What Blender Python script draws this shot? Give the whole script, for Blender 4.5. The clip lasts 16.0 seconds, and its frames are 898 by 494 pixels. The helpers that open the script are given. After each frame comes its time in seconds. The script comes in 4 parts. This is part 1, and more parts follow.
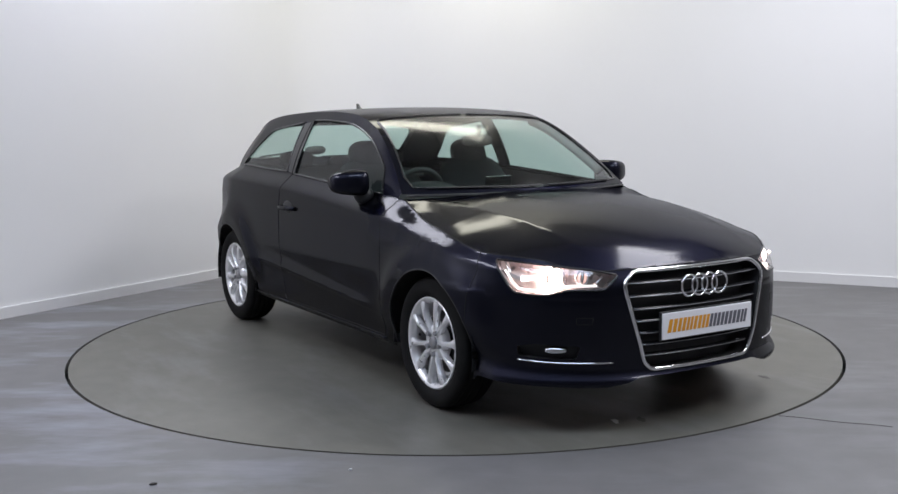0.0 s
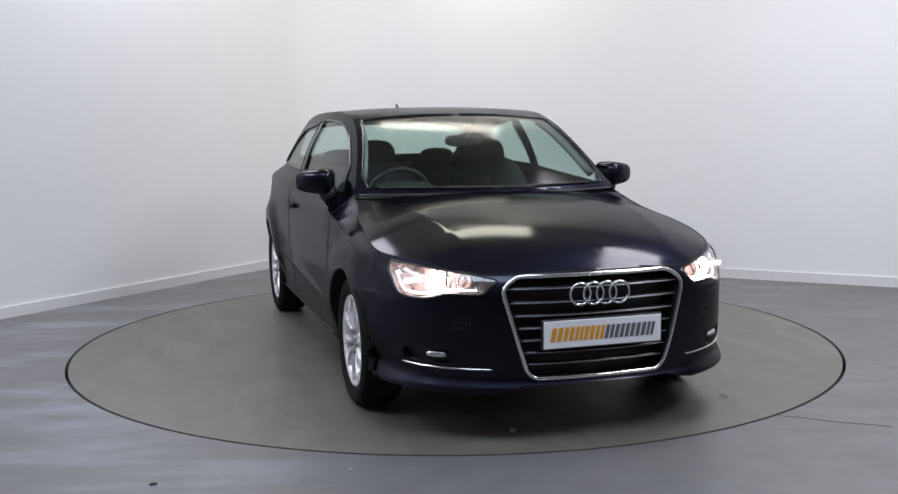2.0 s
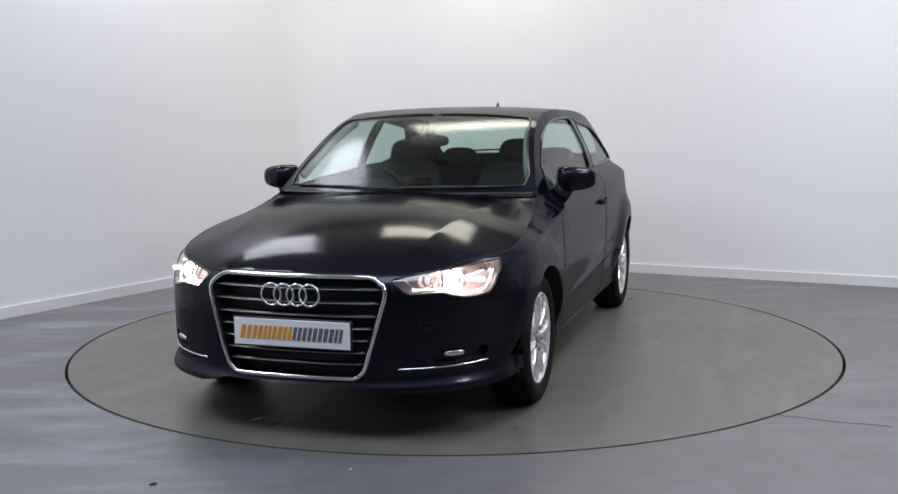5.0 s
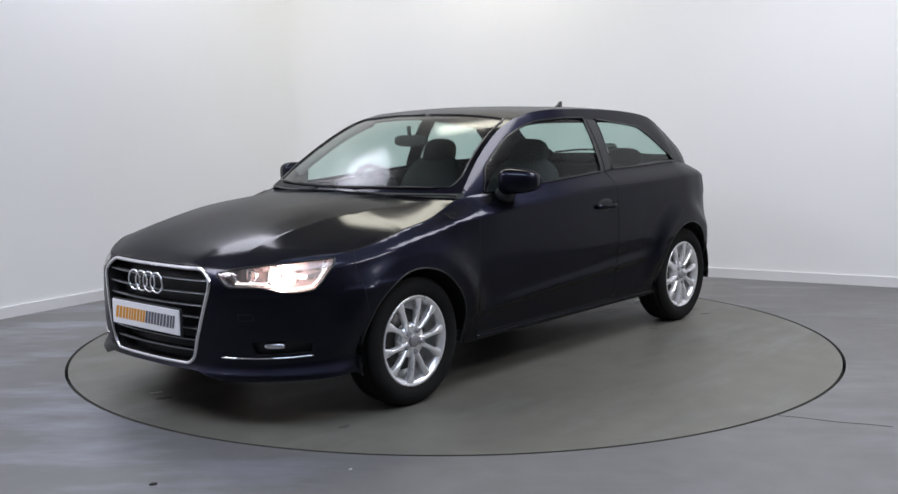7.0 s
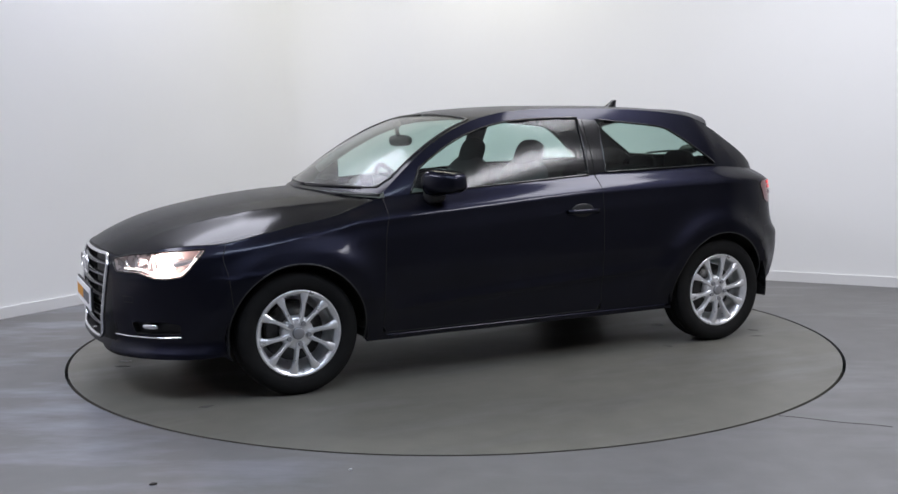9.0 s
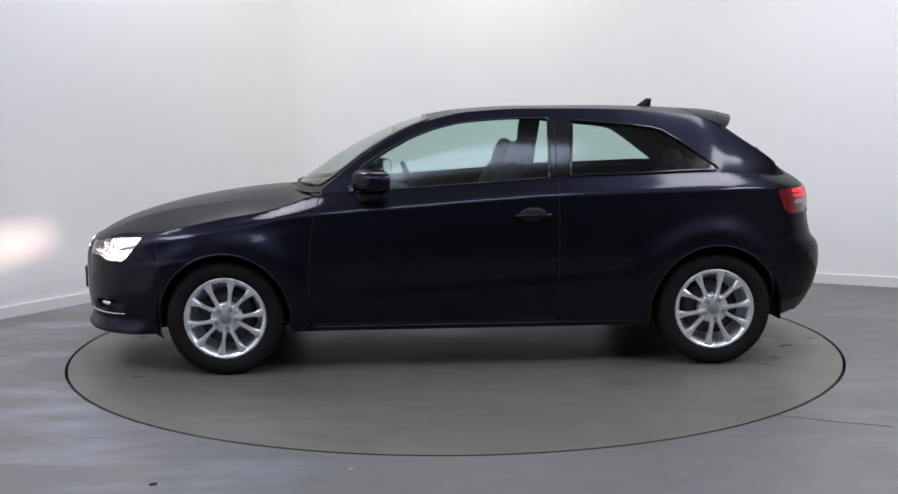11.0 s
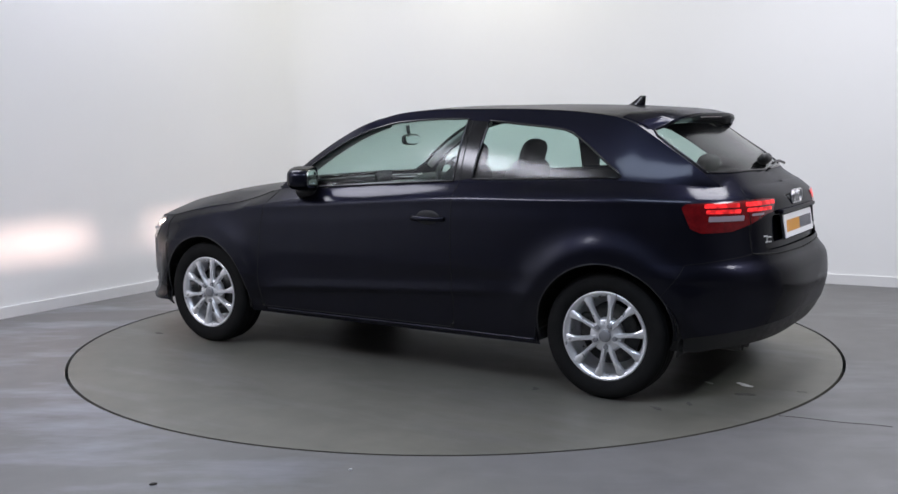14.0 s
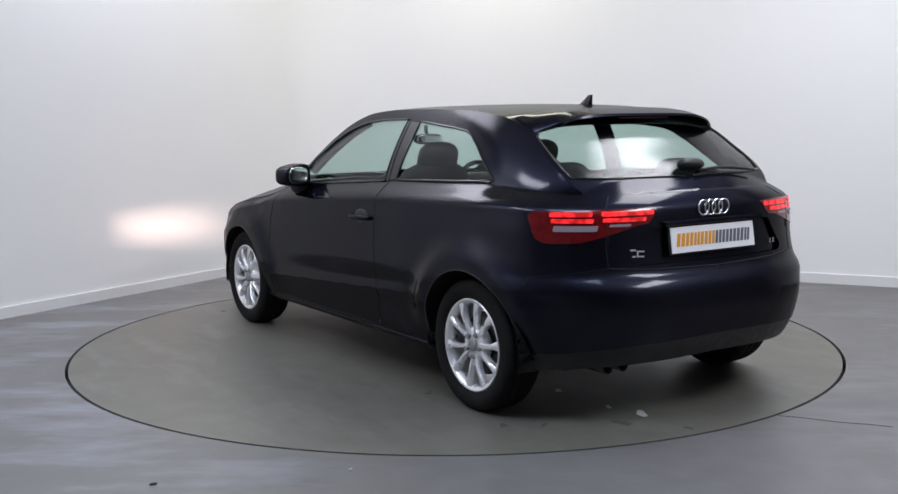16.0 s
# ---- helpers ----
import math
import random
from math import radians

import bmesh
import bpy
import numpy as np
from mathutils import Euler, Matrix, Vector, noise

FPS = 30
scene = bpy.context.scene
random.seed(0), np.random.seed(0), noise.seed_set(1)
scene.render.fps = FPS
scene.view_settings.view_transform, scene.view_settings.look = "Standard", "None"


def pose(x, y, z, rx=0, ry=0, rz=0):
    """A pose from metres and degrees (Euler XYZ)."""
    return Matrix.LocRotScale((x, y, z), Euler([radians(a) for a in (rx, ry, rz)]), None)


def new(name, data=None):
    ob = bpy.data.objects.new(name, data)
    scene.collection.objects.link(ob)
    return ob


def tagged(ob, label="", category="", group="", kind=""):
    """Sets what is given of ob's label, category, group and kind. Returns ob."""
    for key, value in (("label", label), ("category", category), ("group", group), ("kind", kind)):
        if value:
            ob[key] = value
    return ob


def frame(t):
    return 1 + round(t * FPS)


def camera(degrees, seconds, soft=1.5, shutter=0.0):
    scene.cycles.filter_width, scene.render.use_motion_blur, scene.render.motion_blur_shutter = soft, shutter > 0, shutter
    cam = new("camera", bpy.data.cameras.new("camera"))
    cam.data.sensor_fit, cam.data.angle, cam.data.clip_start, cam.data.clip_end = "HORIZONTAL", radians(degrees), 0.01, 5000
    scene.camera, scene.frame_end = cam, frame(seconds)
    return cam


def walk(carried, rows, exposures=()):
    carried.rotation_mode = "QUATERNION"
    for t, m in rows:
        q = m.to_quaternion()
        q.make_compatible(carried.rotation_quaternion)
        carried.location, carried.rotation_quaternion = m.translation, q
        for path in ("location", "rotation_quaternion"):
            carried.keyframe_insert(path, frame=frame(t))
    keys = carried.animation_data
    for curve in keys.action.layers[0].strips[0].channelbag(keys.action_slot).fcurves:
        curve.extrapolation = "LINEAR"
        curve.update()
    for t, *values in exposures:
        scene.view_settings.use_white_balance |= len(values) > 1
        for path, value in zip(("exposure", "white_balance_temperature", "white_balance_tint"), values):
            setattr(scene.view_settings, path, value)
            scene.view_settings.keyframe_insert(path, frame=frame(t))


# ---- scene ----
from mathutils.geometry import delaunay_2d_cdt

# ---------------------------------------------------------------- camera
cam = camera(47.09, 16.0, soft=1.5)
EYE = (0.0, -6.193, 1.324)
CAM_POSE = pose(*EYE, 90 - 7.03, 0, 0.25) @ pose(0, 0, 0, 0, 0, -0.624)
walk(cam, [(0.0, CAM_POSE), (16.0, CAM_POSE)])

# heading of the turning platform in degrees, by seconds
HEADINGS = ((0.0, -58.45), (0.25, -58.85), (0.5, -59.74), (1.0, -62.6), (1.5, -66.95), (2.0, -72.6), (2.5, -78.4),
            (3.0, -84.3), (3.5, -90.15), (4.0, -96.05), (4.5, -101.85), (5.75, -116.1), (7.0, -130.3), (8.0, -141.9),
            (9.0, -153.6), (10.25, -168.2), (11.5, -182.95), (12.5, -194.95), (13.5, -206.5), (14.5, -218.25),
            (15.25, -227.1), (16.0, -236.1))
CAR_X, CAR_Y = -0.0544, -0.036      # the car's middle on the platform

# ---------------------------------------------------------------- light
world = bpy.data.worlds.new("world")
scene.world = world
world.use_nodes = True
world.node_tree.nodes["Background"].inputs[0].default_value = (0.6, 0.7, 0.9, 1)
world.node_tree.nodes["Background"].inputs[1].default_value = 0.05
scene.view_settings.exposure = 0.0


def ceiling_lamp(x, y, z, sx, sy, watts, colour, turn=0.0):
    data = bpy.data.lights.new("ceiling_lamp", "AREA")
    data.shape, data.size, data.size_y, data.energy, data.color = "RECTANGLE", sx, sy, watts, colour
    ob = new("ceiling_lamp", data)
    ob.matrix_basis = pose(x, y, z, 0, 0, turn)
    return ob


WARM, COOL = (1.0, 0.97, 0.83), (0.93, 0.93, 1.0)
CEIL = 3.9
BLUE, LILAC = (0.66, 0.78, 1.0), (0.86, 0.87, 1.0)
LIGHTS = ((0.1, 2.3, 1.6, 0.9, 40, WARM), (-2.2, 1.4, 1.2, 1.8, 68, LILAC), (2.4, -0.2, 1.2, 2.0, 100, COOL),
          (0.0, -3.5, 2.8, 1.2, 82, BLUE), (-3.6, -2.6, 1.0, 2.2, 120, LILAC), (3.9, -3.0, 1.0, 2.2, 134, COOL))
for lx, ly, lsx, lsy, watts, col in LIGHTS:
    ceiling_lamp(lx, ly, CEIL - 0.075, lsx, lsy, watts, col)


# ---------------------------------------------------------------- materials
def material(name, colour, rough=0.5, metal=0.0, **more):
    m = bpy.data.materials.new(name)
    m.use_nodes = True
    b = m.node_tree.nodes["Principled BSDF"]
    b.inputs["Base Color"].default_value = (*colour, 1)
    b.inputs["Roughness"].default_value = rough
    b.inputs["Metallic"].default_value = metal
    for k, v in more.items():
        b.inputs[k.replace("_", " ")].default_value = v
    return m


def varied(m, scale, low, high, rough=None, bump=0.0, bump_scale=200.0, detail=6.0, second=None):
    """Two scales of colour variation, a roughness range and fine relief."""
    t = m.node_tree
    b = t.nodes["Principled BSDF"]
    co = t.nodes.new("ShaderNodeTexCoord")
    n = t.nodes.new("ShaderNodeTexNoise")
    n.inputs["Scale"].default_value, n.inputs["Detail"].default_value = scale, detail
    t.links.new(co.outputs["Object"], n.inputs["Vector"])
    r = t.nodes.new("ShaderNodeValToRGB")
    r.color_ramp.elements[0].position, r.color_ramp.elements[1].position = 0.3, 0.72
    r.color_ramp.elements[0].color, r.color_ramp.elements[1].color = (*low, 1), (*high, 1)
    t.links.new(n.outputs["Fac"], r.inputs["Fac"])
    out = r.outputs["Color"]
    if second:
        n2 = t.nodes.new("ShaderNodeTexNoise")
        n2.inputs["Scale"].default_value, n2.inputs["Detail"].default_value = second, 8
        t.links.new(co.outputs["Object"], n2.inputs["Vector"])
        mx = t.nodes.new("ShaderNodeMix")
        mx.data_type, mx.blend_type = "RGBA", "OVERLAY"
        mx.inputs["Factor"].default_value = 0.25
        t.links.new(out, mx.inputs["A"])
        t.links.new(n2.outputs["Fac"], mx.inputs["B"])
        out = mx.outputs["Result"]
    t.links.new(out, b.inputs["Base Color"])
    if rough:
        rr = t.nodes.new("ShaderNodeMapRange")
        rr.inputs["From Min"].default_value, rr.inputs["From Max"].default_value = 0.3, 0.7
        rr.inputs["To Min"].default_value, rr.inputs["To Max"].default_value = rough
        t.links.new(n.outputs["Fac"], rr.inputs["Value"])
        t.links.new(rr.outputs["Result"], b.inputs["Roughness"])
    if bump:
        n3 = t.nodes.new("ShaderNodeTexNoise")
        n3.inputs["Scale"].default_value, n3.inputs["Detail"].default_value = bump_scale, 3
        t.links.new(co.outputs["Object"], n3.inputs["Vector"])
        bp = t.nodes.new("ShaderNodeBump")
        bp.inputs["Strength"].default_value, bp.inputs["Distance"].default_value = bump, 0.002
        t.links.new(n3.outputs["Fac"], bp.inputs["Height"])
        t.links.new(bp.outputs["Normal"], b.inputs["Normal"])
    return m


def glass(name, tint, gloss_rough=0.0, base=0.075):
    m = bpy.data.materials.new(name)
    m.use_nodes = True
    t = m.node_tree
    t.nodes.remove(t.nodes["Principled BSDF"])
    tr, gl, lw, mx = (t.nodes.new("ShaderNodeBsdfTransparent"), t.nodes.new("ShaderNodeBsdfGlossy"),
                      t.nodes.new("ShaderNodeLayerWeight"), t.nodes.new("ShaderNodeMixShader"))
    tr.inputs["Color"].default_value = (*tint, 1)
    gl.inputs["Roughness"].default_value = gloss_rough
    lw.inputs["Blend"].default_value = 0.5
    pw, sc = t.nodes.new("ShaderNodeMath"), t.nodes.new("ShaderNodeMath")
    pw.operation, sc.operation = "POWER", "MULTIPLY_ADD"
    pw.inputs[1].default_value = 5.0
    sc.inputs[1].default_value, sc.inputs[2].default_value = 1.0 - base, base
    t.links.new(lw.outputs["Facing"], pw.inputs[0])
    t.links.new(pw.outputs[0], sc.inputs[0])
    t.links.new(sc.outputs[0], mx.inputs[0])
    t.links.new(tr.outputs[0], mx.inputs[1])
    t.links.new(gl.outputs[0], mx.inputs[2])
    t.links.new(mx.outputs[0], t.nodes["Material Output"].inputs[0])
    return m


def glowing(name, colour, strength):
    return material(name, colour, 0.3, Emission_Color=(*colour, 1), Emission_Strength=strength)


WALL = varied(material("white_wall_paint", (0.8, 0.8, 0.8), 0.7), 0.7, (0.78, 0.785, 0.78), (0.81, 0.812, 0.81), bump=0.05, bump_scale=90)
DARK_WALL = varied(material("dark_wall_paint", (0.2, 0.2, 0.2), 0.7), 0.7, (0.185, 0.185, 0.19), (0.215, 0.215, 0.22))
CEILING = material("white_ceiling_paint", (0.78, 0.78, 0.77), 0.8)
SKIRT = material("skirting_paint", (0.72, 0.72, 0.72), 0.45)
FLOOR = varied(material("grey_floor_paint", (0.17, 0.17, 0.17), 0.4), 0.9, (0.110, 0.108, 0.107), (0.136, 0.134, 0.135), (0.34, 0.46), 0.08, 140, second=6)
DISC = varied(material("grey_platform_paint", (0.22, 0.22, 0.21), 0.4), 1.3, (0.104, 0.101, 0.085), (0.124, 0.120, 0.102), (0.34, 0.52), 0.08, 140, second=7)


def streaked(m, turn, amount, worn_sheen_side=False):
    """Long rubbed streaks over a painted floor, in tone and in gloss. Their blue paints in cool reflected light."""
    t = m.node_tree
    b = t.nodes["Principled BSDF"]
    co, mp, n = t.nodes.new("ShaderNodeTexCoord"), t.nodes.new("ShaderNodeMapping"), t.nodes.new("ShaderNodeTexNoise")
    mp.inputs["Rotation"].default_value = (0, 0, radians(turn))
    mp.inputs["Scale"].default_value = (0.5, 1.5, 1)
    n.inputs["Scale"].default_value, n.inputs["Detail"].default_value, n.inputs["Roughness"].default_value = 1.6, 7, 0.62
    t.links.new(co.outputs["Object"], mp.inputs["Vector"])
    t.links.new(mp.outputs["Vector"], n.inputs["Vector"])
    r = t.nodes.new("ShaderNodeMapRange")
    r.inputs["From Min"].default_value, r.inputs["From Max"].default_value = 0.5, 0.74
    t.links.new(n.outputs["Fac"], r.inputs["Value"])
    mx = t.nodes.new("ShaderNodeMix")
    mx.data_type = "RGBA"
    old = b.inputs["Base Color"].links[0].from_socket
    sc = t.nodes.new("ShaderNodeMath")
    sc.operation = "MULTIPLY"
    sc.inputs[1].default_value = amount
    t.links.new(r.outputs["Result"], sc.inputs[0])
    if worn_sheen_side:
        # rubbed wear and painted-in bluish reflections grow stronger towards the left
        sx, mk, pr = t.nodes.new("ShaderNodeSeparateXYZ"), t.nodes.new("ShaderNodeMapRange"), t.nodes.new("ShaderNodeMath")
        mk.inputs["From Min"].default_value, mk.inputs["From Max"].default_value = 0.5, -2.0
        mk.inputs["To Min"].default_value, mk.inputs["To Max"].default_value = 0.15, 1.0
        pr.operation = "MULTIPLY"
        t.links.new(co.outputs["Object"], sx.inputs[0])
        t.links.new(sx.outputs["X"], mk.inputs["Value"])
        t.links.new(mk.outputs["Result"], pr.inputs[0])
        t.links.new(r.outputs["Result"], pr.inputs[1])
        t.links.new(pr.outputs[0], sc.inputs[0])
    t.links.new(sc.outputs[0], mx.inputs["Factor"])
    t.links.new(old, mx.inputs["A"])
    # pale blue: cool light reflected by the floor, put into the colour
    mx.inputs["B"].default_value = (0.30, 0.32, 0.40, 1)
    t.links.new(mx.outputs["Result"], b.inputs["Base Color"])
    rr = t.nodes.new("ShaderNodeMapRange")
    rr.inputs["To Min"].default_value, rr.inputs["To Max"].default_value = 0.44, 0.3
    t.links.new(r.outputs["Result"], rr.inputs["Value"])
    t.links.new(rr.outputs["Result"], b.inputs["Roughness"])


streaked(FLOOR, 28, 0.6, True)
streaked(DISC, 10, 0.06)
PIT = material("dark_gap", (0.01, 0.01, 0.01), 0.9)
PAINT = varied(material("deep_blue_black_metallic_paint", (0.02, 0.02, 0.04), 0.42, 1.0, Specular_Tint=(0.16, 0.16, 0.22, 1), Coat_Weight=0.45, Coat_Roughness=0.12),
               3.0, (0.0112, 0.0117, 0.0205), (0.0138, 0.0145, 0.025), bump=0.03, bump_scale=1400)
BLACK = varied(material("black_plastic", (0.012, 0.012, 0.013), 0.5), 30, (0.010, 0.010, 0.011), (0.016, 0.016, 0.017), (0.4, 0.6))
GLOSS_BLACK = material("gloss_black", (0.008, 0.008, 0.009), 0.15)
SEAM = material("panel_gap", (0.003, 0.003, 0.003), 0.8)
RUBBER = varied(material("tyre_rubber", (0.02, 0.02, 0.02), 0.85, Specular_IOR_Level=0.12), 14, (0.009, 0.009, 0.009), (0.016, 0.0155, 0.015), (0.75, 0.95), 0.2, 300)
ALLOY = varied(material("silver_alloy", (0.88, 0.88, 0.89), 0.26, 0.72), 25, (0.84, 0.84, 0.85), (0.92, 0.92, 0.93), (0.26, 0.4))
STEEL = varied(material("brake_steel", (0.07, 0.07, 0.07), 0.45, 0.9), 40, (0.05, 0.05, 0.05), (0.09, 0.088, 0.085), (0.35, 0.6))
CHROME = material("chrome", (0.85, 0.85, 0.86), 0.12, 1.0)
WINDOW = glass("window_glass", (0.70, 0.82, 0.77), 0.15, 0.035)
SIDE_GLASS = glass("side_window_glass", (0.72, 0.85, 0.81), 0.16, 0.045)
LENS = glass("clear_lens", (0.95, 0.95, 0.95))
MIRROR = material("mirror_glass", (0.85, 0.87, 0.86), 0.02, 1.0)
CLOTH = varied(material("charcoal_seat_cloth", (0.02, 0.02, 0.022), 0.9), 60, (0.016, 0.016, 0.018), (0.028, 0.028, 0.03), bump=0.3, bump_scale=500)
TRIM = varied(material("charcoal_cabin_plastic", (0.02, 0.02, 0.022), 0.65), 40, (0.017, 0.017, 0.018), (0.028, 0.028, 0.03), bump=0.1, bump_scale=400)
HEADLINER = material("grey_headliner", (0.32, 0.32, 0.31), 0.9)
REFLECTOR = material("lamp_reflector", (0.8, 0.8, 0.82), 0.2, 1.0)
# glow of the added panel that throws the headlamp beam
BEAM_GLOW = glowing("beam_glow", (1.0, 0.70, 0.62), 11500.0)
DAYLAMP = glowing("lit_running_lamp", (1.0, 0.93, 0.9), 2.0)
TAIL_RED = varied(material("tail_lamp_red", (0.14, 0.002, 0.004), 0.2, Coat_Weight=0.5), 35, (0.10, 0.0015, 0.003), (0.17, 0.003, 0.005))
TAIL_LIT = material("lit_tail_lamp", (0.3, 0.004, 0.006), 0.25)


def lamp_cells(m, colour, low, high, scale):
    """Light that varies from cell to cell behind a ribbed lens."""
    t = m.node_tree
    b = t.nodes["Principled BSDF"]
    co, v, r = t.nodes.new("ShaderNodeTexCoord"), t.nodes.new("ShaderNodeTexVoronoi"), t.nodes.new("ShaderNodeMapRange")
    v.inputs["Scale"].default_value = scale
    r.inputs["From Max"].default_value = 0.7
    r.inputs["To Min"].default_value, r.inputs["To Max"].default_value = high, low
    t.links.new(co.outputs["Object"], v.inputs["Vector"])
    t.links.new(v.outputs["Distance"], r.inputs["Value"])
    t.links.new(r.outputs["Result"], b.inputs["Emission Strength"])
    b.inputs["Emission Color"].default_value = (*colour, 1)


lamp_cells(TAIL_LIT, (1.0, 0.03, 0.035), 0.35, 1.9, 26)
LIT_CUP = glowing("lit_reflector", (1.0, 0.70, 0.62), 45.0)
LIT_PINK = glowing("lit_pink_reflector", (1.0, 0.66, 0.58), 1.1)
BOWL = varied(material("bright_lamp_bowl", (0.6, 0.58, 0.58), 0.3, 0.6), 18, (0.38, 0.36, 0.37), (0.66, 0.63, 0.63), (0.2, 0.4))
SHAFT = material("beam_box_grey", (0.5, 0.49, 0.49), 0.5)
SLAT = material("lightened_slat_metal", (0.3, 0.3, 0.32), 0.35, 0.8)
TAIL_CLEAR = material("tail_lamp_clear", (0.3, 0.24, 0.27), 0.2)
PLATE_WHITE = material("white_plate", (0.88, 0.88, 0.9), 0.4)
ORANGE = material("orange_print", (0.75, 0.33, 0.02), 0.5)
GREY_PRINT = material("grey_print", (0.13, 0.13, 0.15), 0.5)
CAP_GREY = material("hub_cap_grey", (0.3, 0.3, 0.31), 0.4, 0.4)
LAMP_FRAME = material("lamp_frame", (0.7, 0.7, 0.7), 0.5)
CHIP = material("pale_chip", (0.6, 0.6, 0.6), 0.7)
GREASE = material("greasy_floor_stain", (0.085, 0.08, 0.078), 0.6)
DIRT = material("dark_dirt", (0.03, 0.025, 0.02), 0.9)


# ---------------------------------------------------------------- mesh helpers
def mesh_of(name, verts, faces, mat, smooth=True, normals=None):
    me = bpy.data.meshes.new(name)
    me.from_pydata([tuple(map(float, v)) for v in verts], [], [tuple(map(int, f)) for f in faces])
    me.materials.append(mat)
    me.validate()
    if smooth:
        me.polygons.foreach_set("use_smooth", [True] * len(me.polygons))
    if normals is not None:
        me.normals_split_custom_set_from_vertices([tuple(map(float, n)) for n in normals])
    me.update()
    return me


def part(name, bm, mat, parent=None, label="", m=None, smooth=False):
    """Links a bmesh, or a ready mesh, as one mesh object under a thing or a part."""
    if isinstance(bm, bmesh.types.BMesh):
        me = bpy.data.meshes.new(name)
        bm.to_mesh(me)
        bm.free()
        me.materials.append(mat)
        if smooth:
            me.polygons.foreach_set("use_smooth", [True] * len(me.polygons))
    else:
        me = bm
    ob = new(name, me)
    if parent is not None:
        ob.parent = parent
    if m is not None:
        ob.matrix_basis = m
    if label:
        tagged(ob, label)
    return ob


def box(sx, sy, sz, at=(0, 0, 0), bevel=0.0, bm=None, turn=None):
    bm = bm or bmesh.new()
    mat = Matrix.Translation(at) @ (turn or Matrix()) @ Matrix.Diagonal((sx, sy, sz, 1))
    made = bmesh.ops.create_cube(bm, size=1.0, matrix=mat)
    if bevel:
        edges = list({e for v in made["verts"] for e in v.link_edges})
        bmesh.ops.bevel(bm, geom=edges, offset=bevel, segments=3, affect="EDGES", profile=0.5)
    return bm


def tube(points, r, sides=8, closed=False, squash=1.0):
    """A thin rod along points, as raw verts and faces."""
    P = np.array(points, float)
    n = len(P)
    if closed:
        tan = np.roll(P, -1, 0) - np.roll(P, 1, 0)
    else:
        tan = np.gradient(P, axis=0)
    tan /= np.maximum(np.linalg.norm(tan, axis=1, keepdims=True), 1e-9)
    up = np.tile(np.array([0.0, 0.0, 1.0]), (n, 1))
    flat = np.abs(tan[:, 2]) > 0.95
    up[flat] = (0.0, 1.0, 0.0)
    a = np.cross(tan, up)
    a /= np.maximum(np.linalg.norm(a, axis=1, keepdims=True), 1e-9)
    for i in range(1, n):
        if a[i] @ a[i - 1] < 0:
            a[i] = -a[i]
    b = np.cross(a, tan)
    ang = np.linspace(0, 2 * np.pi, sides, endpoint=False)
    V = (P[:, None] + r * (np.cos(ang)[None, :, None] * a[:, None] * squash + np.sin(ang)[None, :, None] * b[:, None])).reshape(-1, 3)
    F = []
    for i in range(n if closed else n - 1):
        j = (i + 1) % n
        for k in range(sides):
            l = (k + 1) % sides
            F.append((i * sides + k, i * sides + l, j * sides + l, j * sides + k))
    if not closed:
        F += [tuple(range(sides))[::-1], tuple((n - 1) * sides + k for k in range(sides))]
    return V, F


def tube_mesh(name, points, r, mat, sides=8, closed=False, squash=1.0):
    return mesh_of(name, *tube(points, r, sides, closed, squash), mat)


def lathe(profile, n=64):
    """Turns (radius, depth) pairs round the y axis; depth grows with +y."""
    V, F = [], []
    m = len(profile)
    for i in range(n):
        a = 2 * math.pi * i / n
        for r, d in profile:
            V.append((r * math.cos(a), d, r * math.sin(a)))
    for i in range(n):
        j = (i + 1) % n
        for k in range(m - 1):
            F.append((i * m + k, i * m + k + 1, j * m + k + 1, j * m + k))
    return V, F


def cushion(sx, sy, sz, e=3.0, n=14, k=22):
    """A soft rounded block of half-sizes sx, sy, sz."""
    f = lambda w: np.sign(w) * np.abs(w) ** (2.0 / e)
    V, F = [], []
    for i in range(n + 1):
        v = -math.pi / 2 + math.pi * i / n
        for j in range(k):
            u = 2 * math.pi * j / k
            V.append((sx * f(math.cos(v)) * f(math.cos(u)), sy * f(math.cos(v)) * f(math.sin(u)), sz * f(math.sin(v))))
    for i in range(n):
        for j in range(k):
            l = (j + 1) % k
            F.append((i * k + j, i * k + l, (i + 1) * k + l, (i + 1) * k + j))
    return V, F


def smooth_curve(xs, ys):
    """A monotone cubic through the given pairs, for arrays."""
    xs, ys = np.array(xs, float), np.array(ys, float)
    h, d = np.diff(xs), np.diff(ys) / np.diff(xs)
    m = np.zeros(len(xs))
    m[0], m[-1] = d[0], d[-1]
    for i in range(1, len(xs) - 1):
        if d[i - 1] * d[i] > 0:
            w1, w2 = 2 * h[i] + h[i - 1], h[i] + 2 * h[i - 1]
            m[i] = (w1 + w2) / (w1 / d[i - 1] + w2 / d[i])

    def at(x):
        x = np.clip(np.asarray(x, float), xs[0], xs[-1])
        i = np.clip(np.searchsorted(xs, x) - 1, 0, len(xs) - 2)
        t = (x - xs[i]) / h[i]
        return ((1 + 2 * t) * (1 - t) ** 2 * ys[i] + t * (1 - t) ** 2 * h[i] * m[i]
                + t * t * (3 - 2 * t) * ys[i + 1] + t * t * (t - 1) * h[i] * m[i + 1])
    return at


